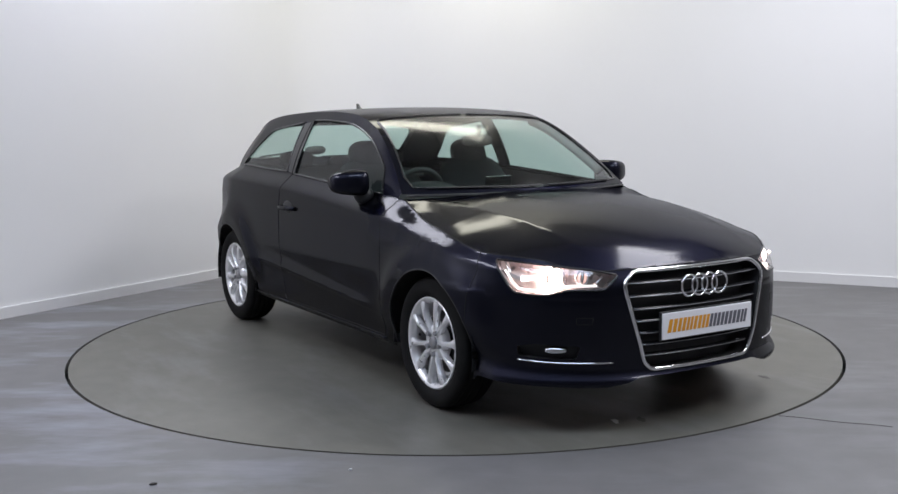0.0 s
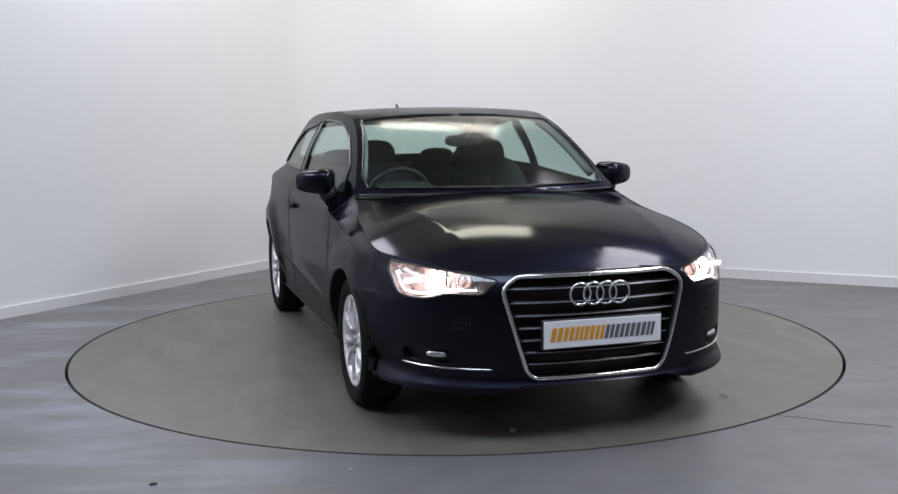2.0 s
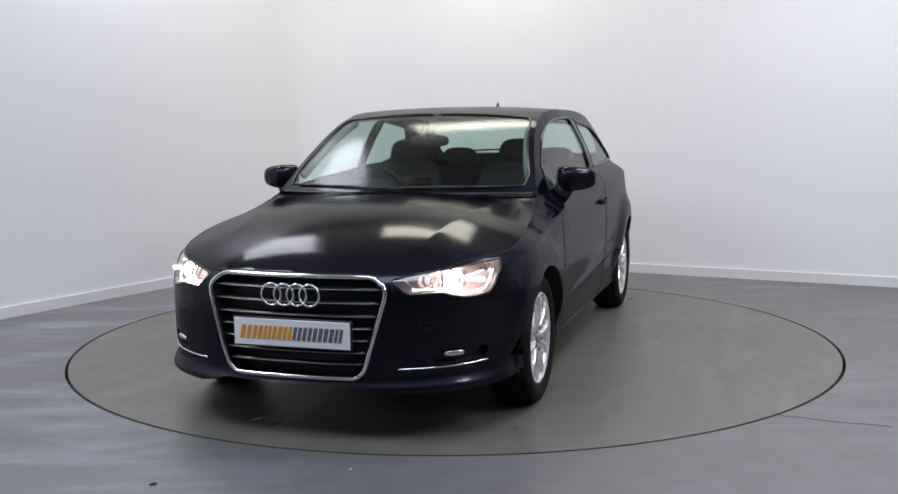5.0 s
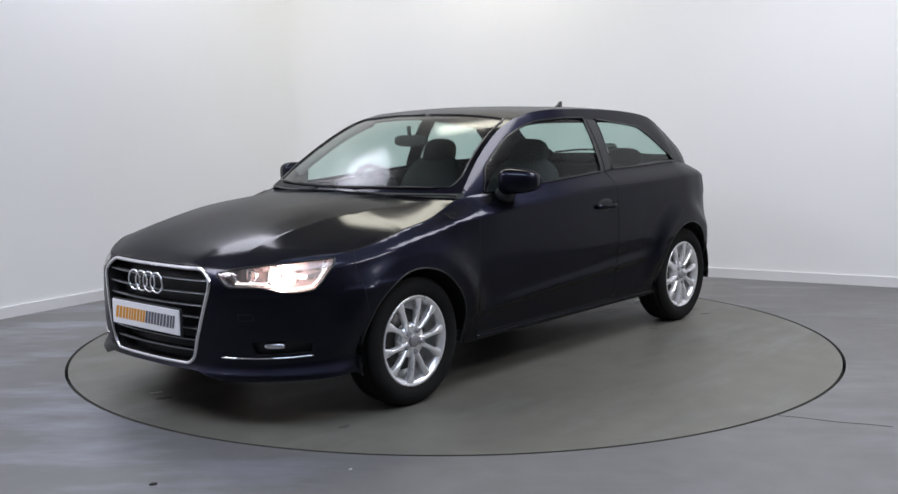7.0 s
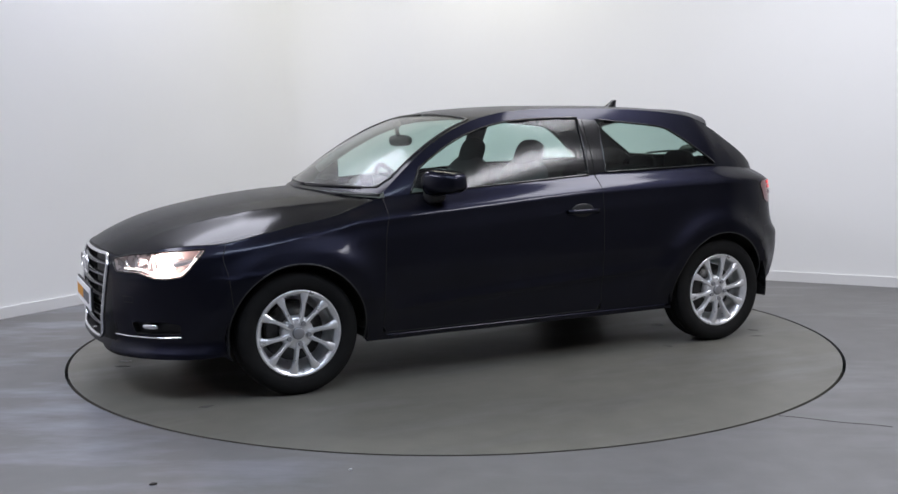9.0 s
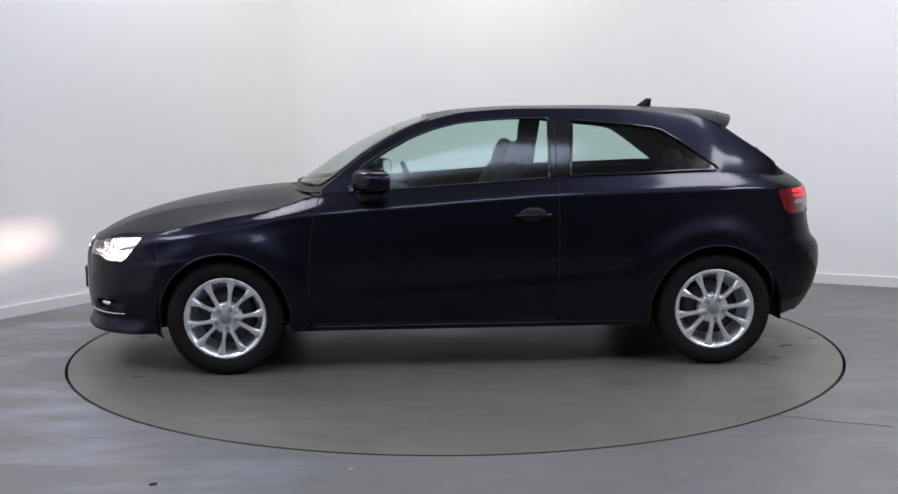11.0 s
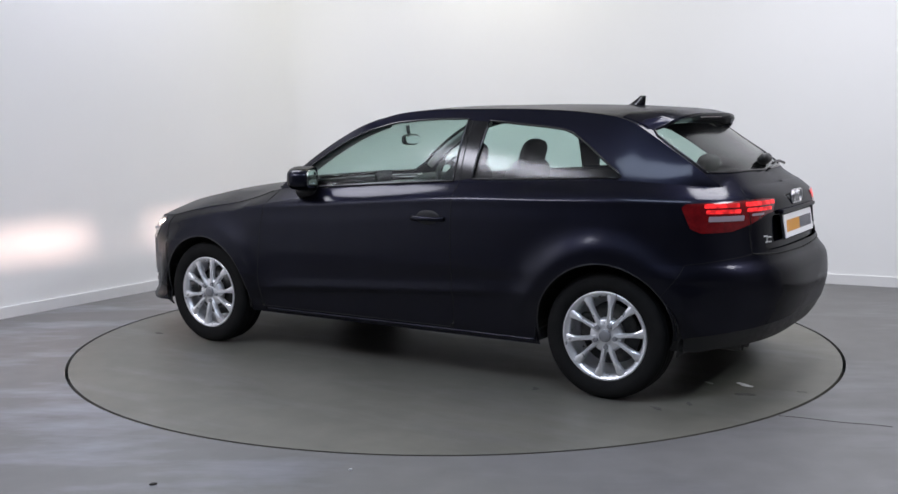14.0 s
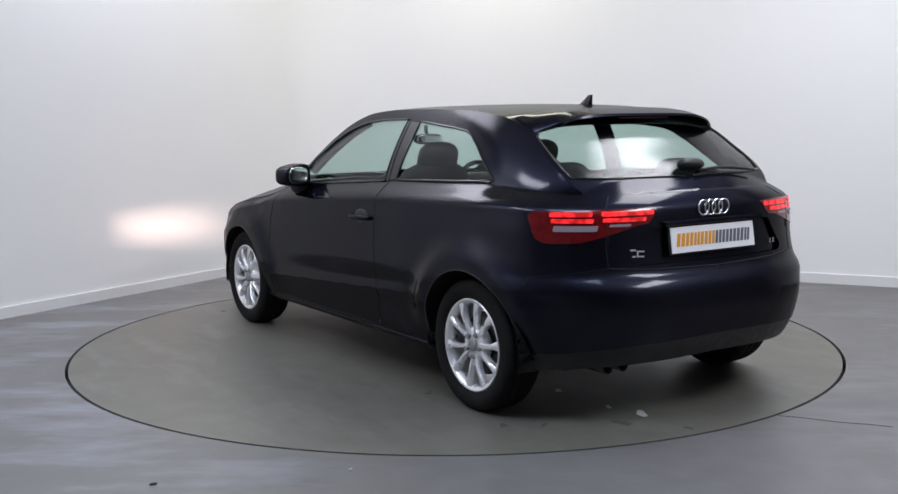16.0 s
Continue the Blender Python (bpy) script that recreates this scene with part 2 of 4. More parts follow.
def inside(P, poly):
    P, poly = np.asarray(P, float), np.asarray(poly, float)
    c = np.zeros(len(P), bool)
    x, y = P[:, 0], P[:, 1]
    for (x1, y1), (x2, y2) in zip(poly, np.roll(poly, -1, 0)):
        hit = (y1 > y) != (y2 > y)
        if y1 != y2:
            c ^= hit & (x < (x2 - x1) * (y - y1) / (y2 - y1) + x1)
    return c


def dense(poly, step, closed=True):
    poly = np.array(poly, float)
    ends = np.roll(poly, -1, 0) if closed else poly[1:]
    out = []
    for a, b in zip(poly, ends):
        k = max(1, int(math.ceil(np.linalg.norm(b - a) / step)))
        out += [a + (b - a) * i / k for i in range(k)]
    if not closed:
        out.append(poly[-1])
    return np.array(out)


def rounded(poly, r, n=5):
    """Rounds the corners of a polygon."""
    poly = np.array(poly, float)
    out = []
    for a, b, c in zip(np.roll(poly, 1, 0), poly, np.roll(poly, -1, 0)):
        k = min(r, 0.45 * np.linalg.norm(a - b), 0.45 * np.linalg.norm(c - b))
        p = b + (a - b) / np.linalg.norm(a - b) * k
        q = b + (c - b) / np.linalg.norm(c - b) * k
        for t in np.linspace(0, 1, n):
            out.append((1 - t) ** 2 * p + 2 * t * (1 - t) * b + t * t * q)
    return np.array(out)


def sheet(name, outline, holes, step, place, mat, mirror=False, both=False, flip=False, lines=()):
    """A panel cut from a curved surface: an outline and holes on the flat, filled with small triangles and laid on the surface place()."""
    polys = [dense(outline, step)] + [dense(h, step) for h in holes]
    pts, edges = [], []
    for p in polys:
        s = len(pts)
        pts += [tuple(v) for v in p]
        edges += [(s + i, s + (i + 1) % len(p)) for i in range(len(p))]
    for ln in lines:
        p = dense(ln, step, False)
        p = p[inside(p, polys[0])]
        s = len(pts)
        pts += [tuple(v) for v in p]
        edges += [(s + i, s + i + 1) for i in range(len(p) - 1) if np.linalg.norm(p[i + 1] - p[i]) < 1.5 * step]
    lo, hi = polys[0].min(0), polys[0].max(0)
    gx, gy = np.meshgrid(np.arange(lo[0] + step * 0.5, hi[0], step), np.arange(lo[1] + step * 0.5, hi[1], step))
    gy = gy + (np.arange(gy.shape[1]) % 2) * step * 0.07
    g = np.stack([gx.ravel(), gy.ravel()], -1)
    keep = inside(g, polys[0])
    for h in polys[1:]:
        keep &= ~inside(g, h)
    pts += [tuple(v) for v in g[keep]]
    v2, _, f2, *_ = delaunay_2d_cdt([Vector(p) for p in pts], edges, [], 0, 1e-6)
    v2 = np.array([tuple(v) for v in v2])
    f2 = np.array([tuple(f) for f in f2])
    mid = v2[f2].mean(1)
    keep = inside(mid, polys[0])
    for h in polys[1:]:
        keep &= ~inside(mid, h)
    f2 = f2[keep]
    e = 8e-3
    V = place(v2)
    N = np.cross(place(v2 + (e, 0)) - place(v2 - (e, 0)), place(v2 + (0, e)) - place(v2 - (0, e)))
    N /= np.maximum(np.linalg.norm(N, axis=1, keepdims=True), 1e-12)
    if flip:
        N = -N
        f2 = f2[:, ::-1]
    turn = np.array([1, -1, 1])
    if mirror:
        V, N, f2 = V * turn, N * turn, f2[:, ::-1]
    if both:
        n = len(V)
        V, N, f2 = np.vstack([V, V * turn]), np.vstack([N, N * turn]), np.vstack([f2, f2[:, ::-1] + n])
    return mesh_of(name, V, f2, mat, True, N)


# ---------------------------------------------------------------- the room
CORNER = np.array([-1.156, 3.945])
ALONG_R, ALONG_L = np.array([0.898, -0.44]), np.array([-0.524, -0.852])
LEN_R, LEN_L, TALL = 11.5, 12.5, CEIL
RING = 2.23


def arc_corner(r=0.75, n=14):
    """Plan points of the coved corner between the two seen walls."""
    d = r / math.tan(math.acos(ALONG_R @ ALONG_L) / 2)
    bis = (ALONG_R + ALONG_L) / np.linalg.norm(ALONG_R + ALONG_L)
    mid = CORNER + bis * math.hypot(d, r)
    a, b = CORNER + ALONG_L * d - mid, CORNER + ALONG_R * d - mid
    out = []
    for t in np.linspace(0, 1, n):
        v = a * (1 - t) + b * t
        out.append(mid + v / np.linalg.norm(v) * r)
    return out


def extrude_plan(name, inner, outer, z0, z1, mat):
    bm = bmesh.new()
    rows = []
    for p, q in zip(inner, outer):
        rows.append([bm.verts.new((*p, z0)), bm.verts.new((*p, z1)), bm.verts.new((*q, z1)), bm.verts.new((*q, z0))])
    for a, b in zip(rows, rows[1:]):
        for k in range(4):
            bm.faces.new((a[k], a[(k + 1) % 4], b[(k + 1) % 4], b[k]))
    bm.faces.new(rows[0])
    bm.faces.new(rows[-1][::-1])
    bmesh.ops.recalc_face_normals(bm, faces=bm.faces)
    return part(name, bm, mat, smooth=False)


def offset_plan(points, d):
    P = np.array(points)
    t = np.gradient(P, axis=0)
    t /= np.linalg.norm(t, axis=1, keepdims=True)
    return P + d * np.stack([-t[:, 1], t[:, 0]], -1)


def room():
    plan = [CORNER + ALONG_L * LEN_L] + arc_corner() + [CORNER + ALONG_R * LEN_R]
    w = extrude_plan("wall_north", plan, offset_plan(plan, 0.15), 0, TALL, WALL)
    w.data.polygons.foreach_set("use_smooth", [True] * len(w.data.polygons))
    w.data.set_sharp_from_angle(angle=radians(35))
    tagged(w, "smooth white painted studio wall with a coved corner", "wall", kind="structure")
    s = extrude_plan("baseboard", offset_plan(plan, -0.014), offset_plan(plan, 0.0), 0, 0.078, SKIRT)
    tagged(s, "low white painted skirting board along the wall", "baseboard", kind="structure")
    far = CORNER + ALONG_L * LEN_L + ALONG_R * LEN_R
    for name, a, b in (("wall_south", CORNER + ALONG_R * LEN_R, far), ("wall_west", far, CORNER + ALONG_L * LEN_L)):
        line = [a, (a + b) / 2, b]
        tagged(extrude_plan(name, line, offset_plan(line, 0.15), 0, TALL, DARK_WALL), "plain dark grey painted studio wall", "wall", kind="structure")
    ends = [CORNER, CORNER + ALONG_R * LEN_R, far, CORNER + ALONG_L * LEN_L]
    bm = bmesh.new()
    lo = [bm.verts.new((*p, TALL)) for p in ends]
    hi = [bm.verts.new((*p, TALL + 0.1)) for p in ends]
    bm.faces.new(lo)
    bm.faces.new(hi)
    for i in range(4):
        bm.faces.new((lo[i], lo[(i + 1) % 4], hi[(i + 1) % 4], hi[i]))
    bmesh.ops.recalc_face_normals(bm, faces=bm.faces)
    tagged(part("ceiling", bm, CEILING), "plain white painted ceiling", "ceiling", kind="structure")
    # floor with the round opening of the platform
    n = 180
    bm = bmesh.new()
    ring = [bm.verts.new((math.cos(2 * math.pi * i / n) * (RING + 0.009), math.sin(2 * math.pi * i / n) * (RING + 0.009), 0)) for i in range(n)]
    low = [bm.verts.new((v.co.x, v.co.y, -0.08)) for v in ring]
    big = [bm.verts.new((math.cos(2 * math.pi * i / n) * 16, math.sin(2 * math.pi * i / n) * 16, 0)) for i in range(n)]
    for i in range(n):
        j = (i + 1) % n
        bm.faces.new((ring[i], big[i], big[j], ring[j]))
        bm.faces.new((low[i], ring[i], ring[j], low[j]))
    tagged(part("floor", bm, FLOOR), "glossy worn grey painted concrete floor", "floor", kind="structure")
    bm = bmesh.new()
    bmesh.ops.create_circle(bm, cap_ends=True, radius=RING + 0.1, segments=n, matrix=pose(0, 0, -0.085))
    tagged(part("pit", bm, PIT), "dark pit under the turning platform", "floor", kind="structure")
    # skirting cap line and ceiling light housings
    for lx, ly, lsx, lsy, watts, col in LIGHTS:
        bm = box(lsx + 0.08, lsy + 0.08, 0.06, (0, 0, 0.0), 0.008)
        ob = part("ceiling_light", bm, LAMP_FRAME, m=pose(lx, ly, CEIL - 0.032))
        tagged(ob, "flat rectangular white ceiling light panel", "ceiling light", "ceiling lights")
    # specks on the still floor
    for (sx, sy), d, mat, lab in (((-1.116, -2.531), 0.016, DIRT, "small dark crumb of dirt lying on the floor"),
                                  ((-0.402, -2.394), 0.008, CHIP, "small pale paint chip lying on the floor")):
        V, F = cushion(d, d * 0.6, 0.004, 2.0, 6, 9)
        V = [(x * (1 + 0.3 * noise.noise((x * 90, y * 90, 1))), y, z + 0.004) for x, y, z in V]
        ob = part("floor_speck", mesh_of("floor_speck", V, F, mat), mat, m=pose(sx, sy, 0, 0, 0, 20))
        tagged(ob, lab, "debris")
    # a hairline crack that runs away from the platform
    P = [(1.44 + 0.43 * s, -1.725 - 0.185 * s + 0.006 * math.sin(9 * s), 0.0) for s in np.linspace(0, 1, 14)]
    tagged(part("floor_crack", tube_mesh("floor_crack", P, 0.002, DIRT, 6), None), "fine dark hairline crack in the floor paint", "crack")


def platform():
    n = 240
    bm = bmesh.new()
    bmesh.ops.create_cone(bm, cap_ends=True, radius1=RING - 0.008, radius2=RING - 0.008, depth=0.06, segments=n, matrix=pose(0, 0, -0.03))
    disc = part("turntable", bm, DISC)
    tagged(disc, "round grey painted turning platform flush with the floor", "turntable")
    random.seed(4)
    # worn patches that turn with it: (distance, direction in its own space, size, pale or dark)
    for r, a, d, pale in ((1.88, 172.7, 0.05, 1), (1.71, 170.6, 0.022, 1), (1.36, 168, 0.03, 1), (1.92, -10, 0.03, 1), (1.89, 25.4, 0.032, 0), (1.94, -6.5, 0.03, 0),
                          (1.28, 140.5, 0.03, 0), (1.84, 152.7, 0.03, 0), (1.87, 158.0, 0.026, 0), (1.95, 168, 0.04, 0), (2.14, 174, 0.02, 0)):
        k = 14
        bm = bmesh.new()
        ring = []
        for i in range(k):
            w = 2 * math.pi * i / k
            f = d * random.uniform(0.45, 1.0)
            ring.append(bm.verts.new((f * math.cos(w) * 1.5, f * math.sin(w) * 0.7, 0)))
        bm.faces.new(ring)
        ext = bmesh.ops.extrude_face_region(bm, geom=list(bm.faces))
        bmesh.ops.translate(bm, vec=(0, 0, 0.0012), verts=[v for v in ext["geom"] if isinstance(v, bmesh.types.BMVert)])
        bmesh.ops.recalc_face_normals(bm, faces=bm.faces)
        w = radians(a)
        part("worn_patch", bm, CHIP if pale else GREASE, disc, "pale bare patch of paint" if pale else "dark greasy patch",
             m=pose(r * math.cos(w), r * math.sin(w), 0.0003, 0, 0, a + random.uniform(-40, 40)))
    return disc


# ---------------------------------------------------------------- the car's surfaces
# x ahead from the middle of the wheelbase, y to its left, z up
HALF, POW, LONG, POW_T, TAIL_LONG = 0.89, 2.5, 0.87, 3.15, 0.755
AXLE = 1.30
ARCH_F, ARCH_R, HUB_Z = 0.345, 0.350, 0.303
_t = np.linspace(0, math.pi / 2, 400)
_rx, _ry = LONG * np.cos(_t) ** (2 / POW), HALF * np.sin(_t) ** (2 / POW)
_arc = np.concatenate([[0], np.cumsum(np.hypot(np.diff(_rx), np.diff(_ry)))])
_tx, _ty = TAIL_LONG * np.cos(_t) ** (2 / POW_T), HALF * np.sin(_t) ** (2 / POW_T)
_arc_t = np.concatenate([[0], np.cumsum(np.hypot(np.diff(_tx), np.diff(_ty)))])
Q1 = _arc[-1]                 # arc from the nose to the front axle
Q2 = Q1 + 2 * AXLE            # to the rear axle
Q3 = Q2 + _arc_t[-1]                  # to the tail


def qf(y):
    return float(np.interp(y, _ry, _arc))


def qs(x):
    if x > AXLE:
        return float(np.interp(x - AXLE, _rx[::-1], _arc[::-1]))
    if x < -AXLE:
        return Q3 - float(np.interp(-AXLE - x, _tx[::-1], _arc_t[::-1]))
    return Q1 + AXLE - x


def qr(y):
    return Q3 - float(np.interp(y, _ty, _arc_t))


TOP = smooth_curve([-2.2, -2.0, -1.8, -1.5, -1.3, -0.9, -0.435, -0.15, 0.15, 0.457, 0.75, 0.85, 0.95, 1.1, 1.3, 1.5, 1.68, 1.93, 2.02, 2.1, 2.17],
                   [1.0, 1.0, 1.01, 1.028, 1.033, 1.022, 1.011, 0.995, 0.977, 0.958, 0.942, 0.925, 0.892, 0.852, 0.822, 0.79, 0.757, 0.738, 0.708, 0.695, 0.702])
ITOP = smooth_curve([-2.2, -1.8, -1.3, -0.5, 0.457, 0.75, 0.85, 0.95, 1.1, 1.3, 1.5, 1.68, 2.2],
                    [0.12, 0.12, 0.115, 0.103, 0.112, 0.142, 0.152, 0.138, 0.105, 0.085, 0.065, 0.05, 0.05])
SHOULDER = smooth_curve([-2.2, -1.56, -1.18, -0.887, -0.445, 0.0, 0.3, 0.6, 0.9, 1.2, 1.5, 1.65, 2.2],
                        [0.93, 0.937, 0.93, 0.923, 0.912, 0.886, 0.864, 0.846, 0.827, 0.802, 0.775, 0.74, 0.66])
XFRONT = smooth_curve([0.15, 0.19, 0.225, 0.27, 0.4, 0.62, 0.66, 0.702, 0.76, 0.83], [0.10, 0.03, -0.012, 0.010, 0.0, 0.004, 0.018, 0.052, 0.11, 0.19])
XREAR = smooth_curve([0.15, 0.19, 0.25, 0.34, 0.44, 0.50, 0.59, 0.63, 0.662, 0.70, 0.79, 0.874, 0.93, 0.994, 1.04],
                     [0.27, 0.20, 0.115, 0.045, 0.010, 0.0, 0.006, 0.024, 0.055, 0.072, 0.090, 0.096, 0.106, 0.165, 0.26])
BULGE = smooth_curve([-2.2, -1.75, -1.55, -1.3, -0.8, -0.3, 0.4, 0.85, 1.3, 1.7, 2.2], [-0.038, -0.036, -0.032, -0.014, -0.006, -0.008, -0.008, -0.006, -0.006, -0.006, -0.004])


def side_inset(x, z):
    """How far the side lies inside the widest plan at x and z."""
    x, z = np.broadcast_arrays(np.asarray(x, float), np.asarray(z, float))
    top = TOP(x)
    mid = np.clip((1.0 - np.abs(x)) / 0.5, 0, 1)
    mid = mid * mid * (3 - 2 * mid)          # the door's lower crease fades towards the wheels
    low = 0.428 - 0.058 * x
    sh = np.minimum(SHOULDER(x), top - 0.06)
    k = np.stack([np.full_like(x, 0.17), np.full_like(x, 0.235), low - 0.025, low, low + 0.05, np.full_like(x, 0.60), sh - 0.10, sh, top], -1)
    lip = 1 - 1.2 * np.clip((x - 1.45) / 0.3, 0, 1)
    fore = np.clip((x - 0.7) / 0.5, 0, 1) * np.clip((1.72 - x) / 0.37, 0, 1)      # the wing leans in above its wheel
    flat = np.stack([0.085 * lip, 0.04 * lip, 0.016 + 0.007 * mid, 0.012 - 0.003 * mid, 0.008 + 0.006 * mid,
                     np.full_like(x, 0.002), 0.006 + 0.010 * fore, 0.015 + 0.024 * fore, ITOP(x) + 0.012 * fore], -1)
    d = np.diff(flat, axis=-1) / np.diff(k, axis=-1)
    m = np.zeros_like(flat)
    m[..., 0], m[..., -1] = d[..., 0], d[..., -1]
    same = d[..., :-1] * d[..., 1:] > 0
    m[..., 1:-1] = np.where(same, 2 * d[..., :-1] * d[..., 1:] / np.where(same, d[..., :-1] + d[..., 1:], 1), 0)
    m[..., 7] = 0.0
    z = np.clip(z, k[..., 0] - 0.004, k[..., -1] + 0.004)
    i = np.clip((z[..., None] > k).sum(-1) - 1, 0, 7)
    g = lambda a, j: np.take_along_axis(a, j[..., None], -1)[..., 0]
    h = g(k, i + 1) - g(k, i)
    t = (z - g(k, i)) / h
    return ((1 + 2 * t) * (1 - t) ** 2 * g(flat, i) + t * (1 - t) ** 2 * h * g(m, i)
            + t * t * (3 - 2 * t) * g(flat, i + 1) + t * t * (t - 1) * h * g(m, i + 1))


def shell(P, sink=0.0):
    """The wrapped lower body: arc from the nose round to the tail, and height."""
    P = np.asarray(P, float)
    q, z = P[:, 0], P[:, 1]
    fq = np.where(q < Q1, q, np.where(q > Q2, Q3 - q, Q1))
    back = q > Q2
    t = np.where(back, np.interp(np.abs(fq), _arc_t, _t), np.interp(np.abs(fq), _arc, _t))
    t = np.where((q >= Q1) & (q <= Q2), math.pi / 2, t)
    pw = np.where(back, 2 / POW_T, 2 / POW)
    sg = np.sign(np.where(fq == 0, 1, fq))
    co, si = np.clip(np.cos(t), 0, 1) ** pw, np.clip(np.sin(t), 0, 1) ** pw
    xr = np.where(q < Q1, AXLE + LONG * co, np.where(back, -AXLE - TAIL_LONG * co, Q1 + AXLE - q))
    xc = np.clip(xr, -1.95, 1.95)
    flare = 0
    for ax, amount in ((AXLE, 0.026), (-AXLE, 0.037)):
        r = np.hypot(xc - ax, z - HUB_Z)
        flare = flare + amount * np.exp(-(np.maximum(r - 0.40, 0) / 0.085) ** 2) * np.clip((z - 0.3) / 0.15, 0, 1)
    b = HALF + BULGE(xc) + flare - side_inset(xc, z) - sink
    a = np.where(q < Q1, LONG - XFRONT(z), TAIL_LONG - XREAR(z)) - sink
    x = np.where(q < Q1, AXLE + a * co, np.where(back, -AXLE - a * co, xr))
    return np.stack([x, sg * b * si, z], -1)


def shell_in(depth):
    return lambda P: shell(P, depth)


# greenhouse: rail curve (side edge of roof, screens) and middle line
RAIL_Y = smooth_curve([-1.76, -1.70, -1.64, -1.5, -1.38, -0.9, -0.3, 0.1, 0.3, 0.5, 0.8], [0.590, 0.626, 0.634, 0.622, 0.606, 0.598, 0.598, 0.592, 0.605, 0.64, 0.722])
RAIL_Z = smooth_curve([-1.76, -1.64, -1.52, -1.43, -1.33, -1.226, -0.92, -0.6, -0.3, 0.0, 0.15, 0.31, 0.45, 0.6, 0.8], [1.009, 1.105, 1.185, 1.245, 1.302, 1.335, 1.368, 1.379, 1.381, 1.366, 1.338, 1.285, 1.213, 1.115, 0.955])
MID_Z = smooth_curve([-1.90, -1.86, -1.75, -1.62, -1.50, -1.38, -1.2, -1.0, -0.66, -0.32, 0.0, 0.19, 0.294, 0.433, 0.572, 0.712, 0.853, 1.0],
                     [0.99, 1.02, 1.105, 1.19, 1.278, 1.365, 1.388, 1.397, 1.404, 1.404, 1.390, 1.365, 1.338, 1.29, 1.226, 1.150, 1.058, 0.955])
_top_q = np.linspace(0, Q3, 900)
_xq = np.where(_top_q < Q1, AXLE + np.interp(_top_q, _arc, _rx), np.where(_top_q > Q2, -AXLE - np.interp(Q3 - _top_q, _arc_t, _tx), Q1 + AXLE - _top_q))
_edge = shell(np.stack([_top_q, TOP(_xq)], -1))


def top_q(q):
    return TOP(np.interp(q, _top_q, _xq))


def edge_y(x):
    return np.interp(-np.asarray(x), -_edge[:, 0], _edge[:, 1])


def edge_z(x):
    return np.interp(-np.asarray(x), -_edge[:, 0], _edge[:, 2])


BONNET_Z = smooth_curve([0.8, 1.0, 1.136, 1.241, 1.418, 1.595, 1.773, 1.953, 2.045, 2.09, 2.125], [0.968, 0.957, 0.950, 0.940, 0.918, 0.888, 0.847, 0.790, 0.747, 0.720, 0.70])
NOSE = float(_edge[0, 0])


def crease_y(x):
    """Where the bonnet's raised fold runs."""
    return 0.54 - 0.13 * (x - 1.3)


def bonnet_surface(P):
    x, y = P[:, 0], P[:, 1]
    ye, ze = np.maximum(edge_y(x), 0.02), edge_z(x)
    k = np.clip(np.abs(y) / ye, 0, 1.06)
    zc = BONNET_Z(x)
    crease = 0.007 * np.exp(-np.abs(np.abs(y) - crease_y(x)) / 0.06) * np.clip((x - 0.85) / 0.6, 0, 1) * np.clip((2.0 - x) / 0.3, 0, 1)
    return np.stack([x, y, ze + (zc - ze) * (1 - k ** 2.6) + crease], -1)


def roof_surface(P):
    x, y = P[:, 0], P[:, 1]
    cowl = 0.722 * np.sqrt(np.clip((1.0 - x) / 0.2, 0, 1))
    ye = np.where(x > 0.8, np.maximum(cowl, 0.02), np.where(x < -1.76, np.maximum(edge_y(x), 0.02), RAIL_Y(x)))
    ze = np.where(x > 0.8, 0.955, np.where(x < -1.76, edge_z(x), RAIL_Z(x)))
    k = np.clip(np.abs(y) / ye, 0, 1.06)
    return np.stack([x, y, ze + (MID_Z(x) - ze) * (1 - k ** 2.3)], -1)


def side_surface(P, sink=0.0):
    x, z = P[:, 0], P[:, 1]
    yt, zt = edge_y(x), edge_z(x)
    zr = np.maximum(RAIL_Z(x), zt + 0.01)
    w = np.clip((z - zt) / (zr - zt), -0.1, 1.1)
    y = yt + (np.minimum(RAIL_Y(x), yt - 0.003) - yt) * w + 0.075 * np.clip((zr - zt) / 0.35, 0, 1) * w * (1 - w) - sink
    return np.stack([x, y, z], -1)


def seam(parent, points, place, mirror=False, r=0.0022, name="panel_gap", mat=None):
    """A dark joint between two panels, let into the surface."""
    P = place(dense(points, 0.025, False))
    if mirror:
        P = P * np.array([1, -1, 1])
    return part(name, tube_mesh(name, P, r, mat or SEAM, 6), SEAM, parent)


def arc_points(x, z, r, a0, a1, n=28):
    return [(x + r * math.cos(radians(a)), z + r * math.sin(radians(a))) for a in np.linspace(a0, a1, n)]


def to_q(points):
    return [(qs(x), z) for x, z in points]


LAMP = rounded([(0.428, 0.678), (0.56, 0.702), (0.72, 0.716), (0.85, 0.727), (0.968, 0.734), (0.948, 0.684), (0.918, 0.634), (0.885, 0.604),
                (0.80, 0.596), (0.735, 0.598), (0.655, 0.619), (0.50, 0.619)], 0.014)


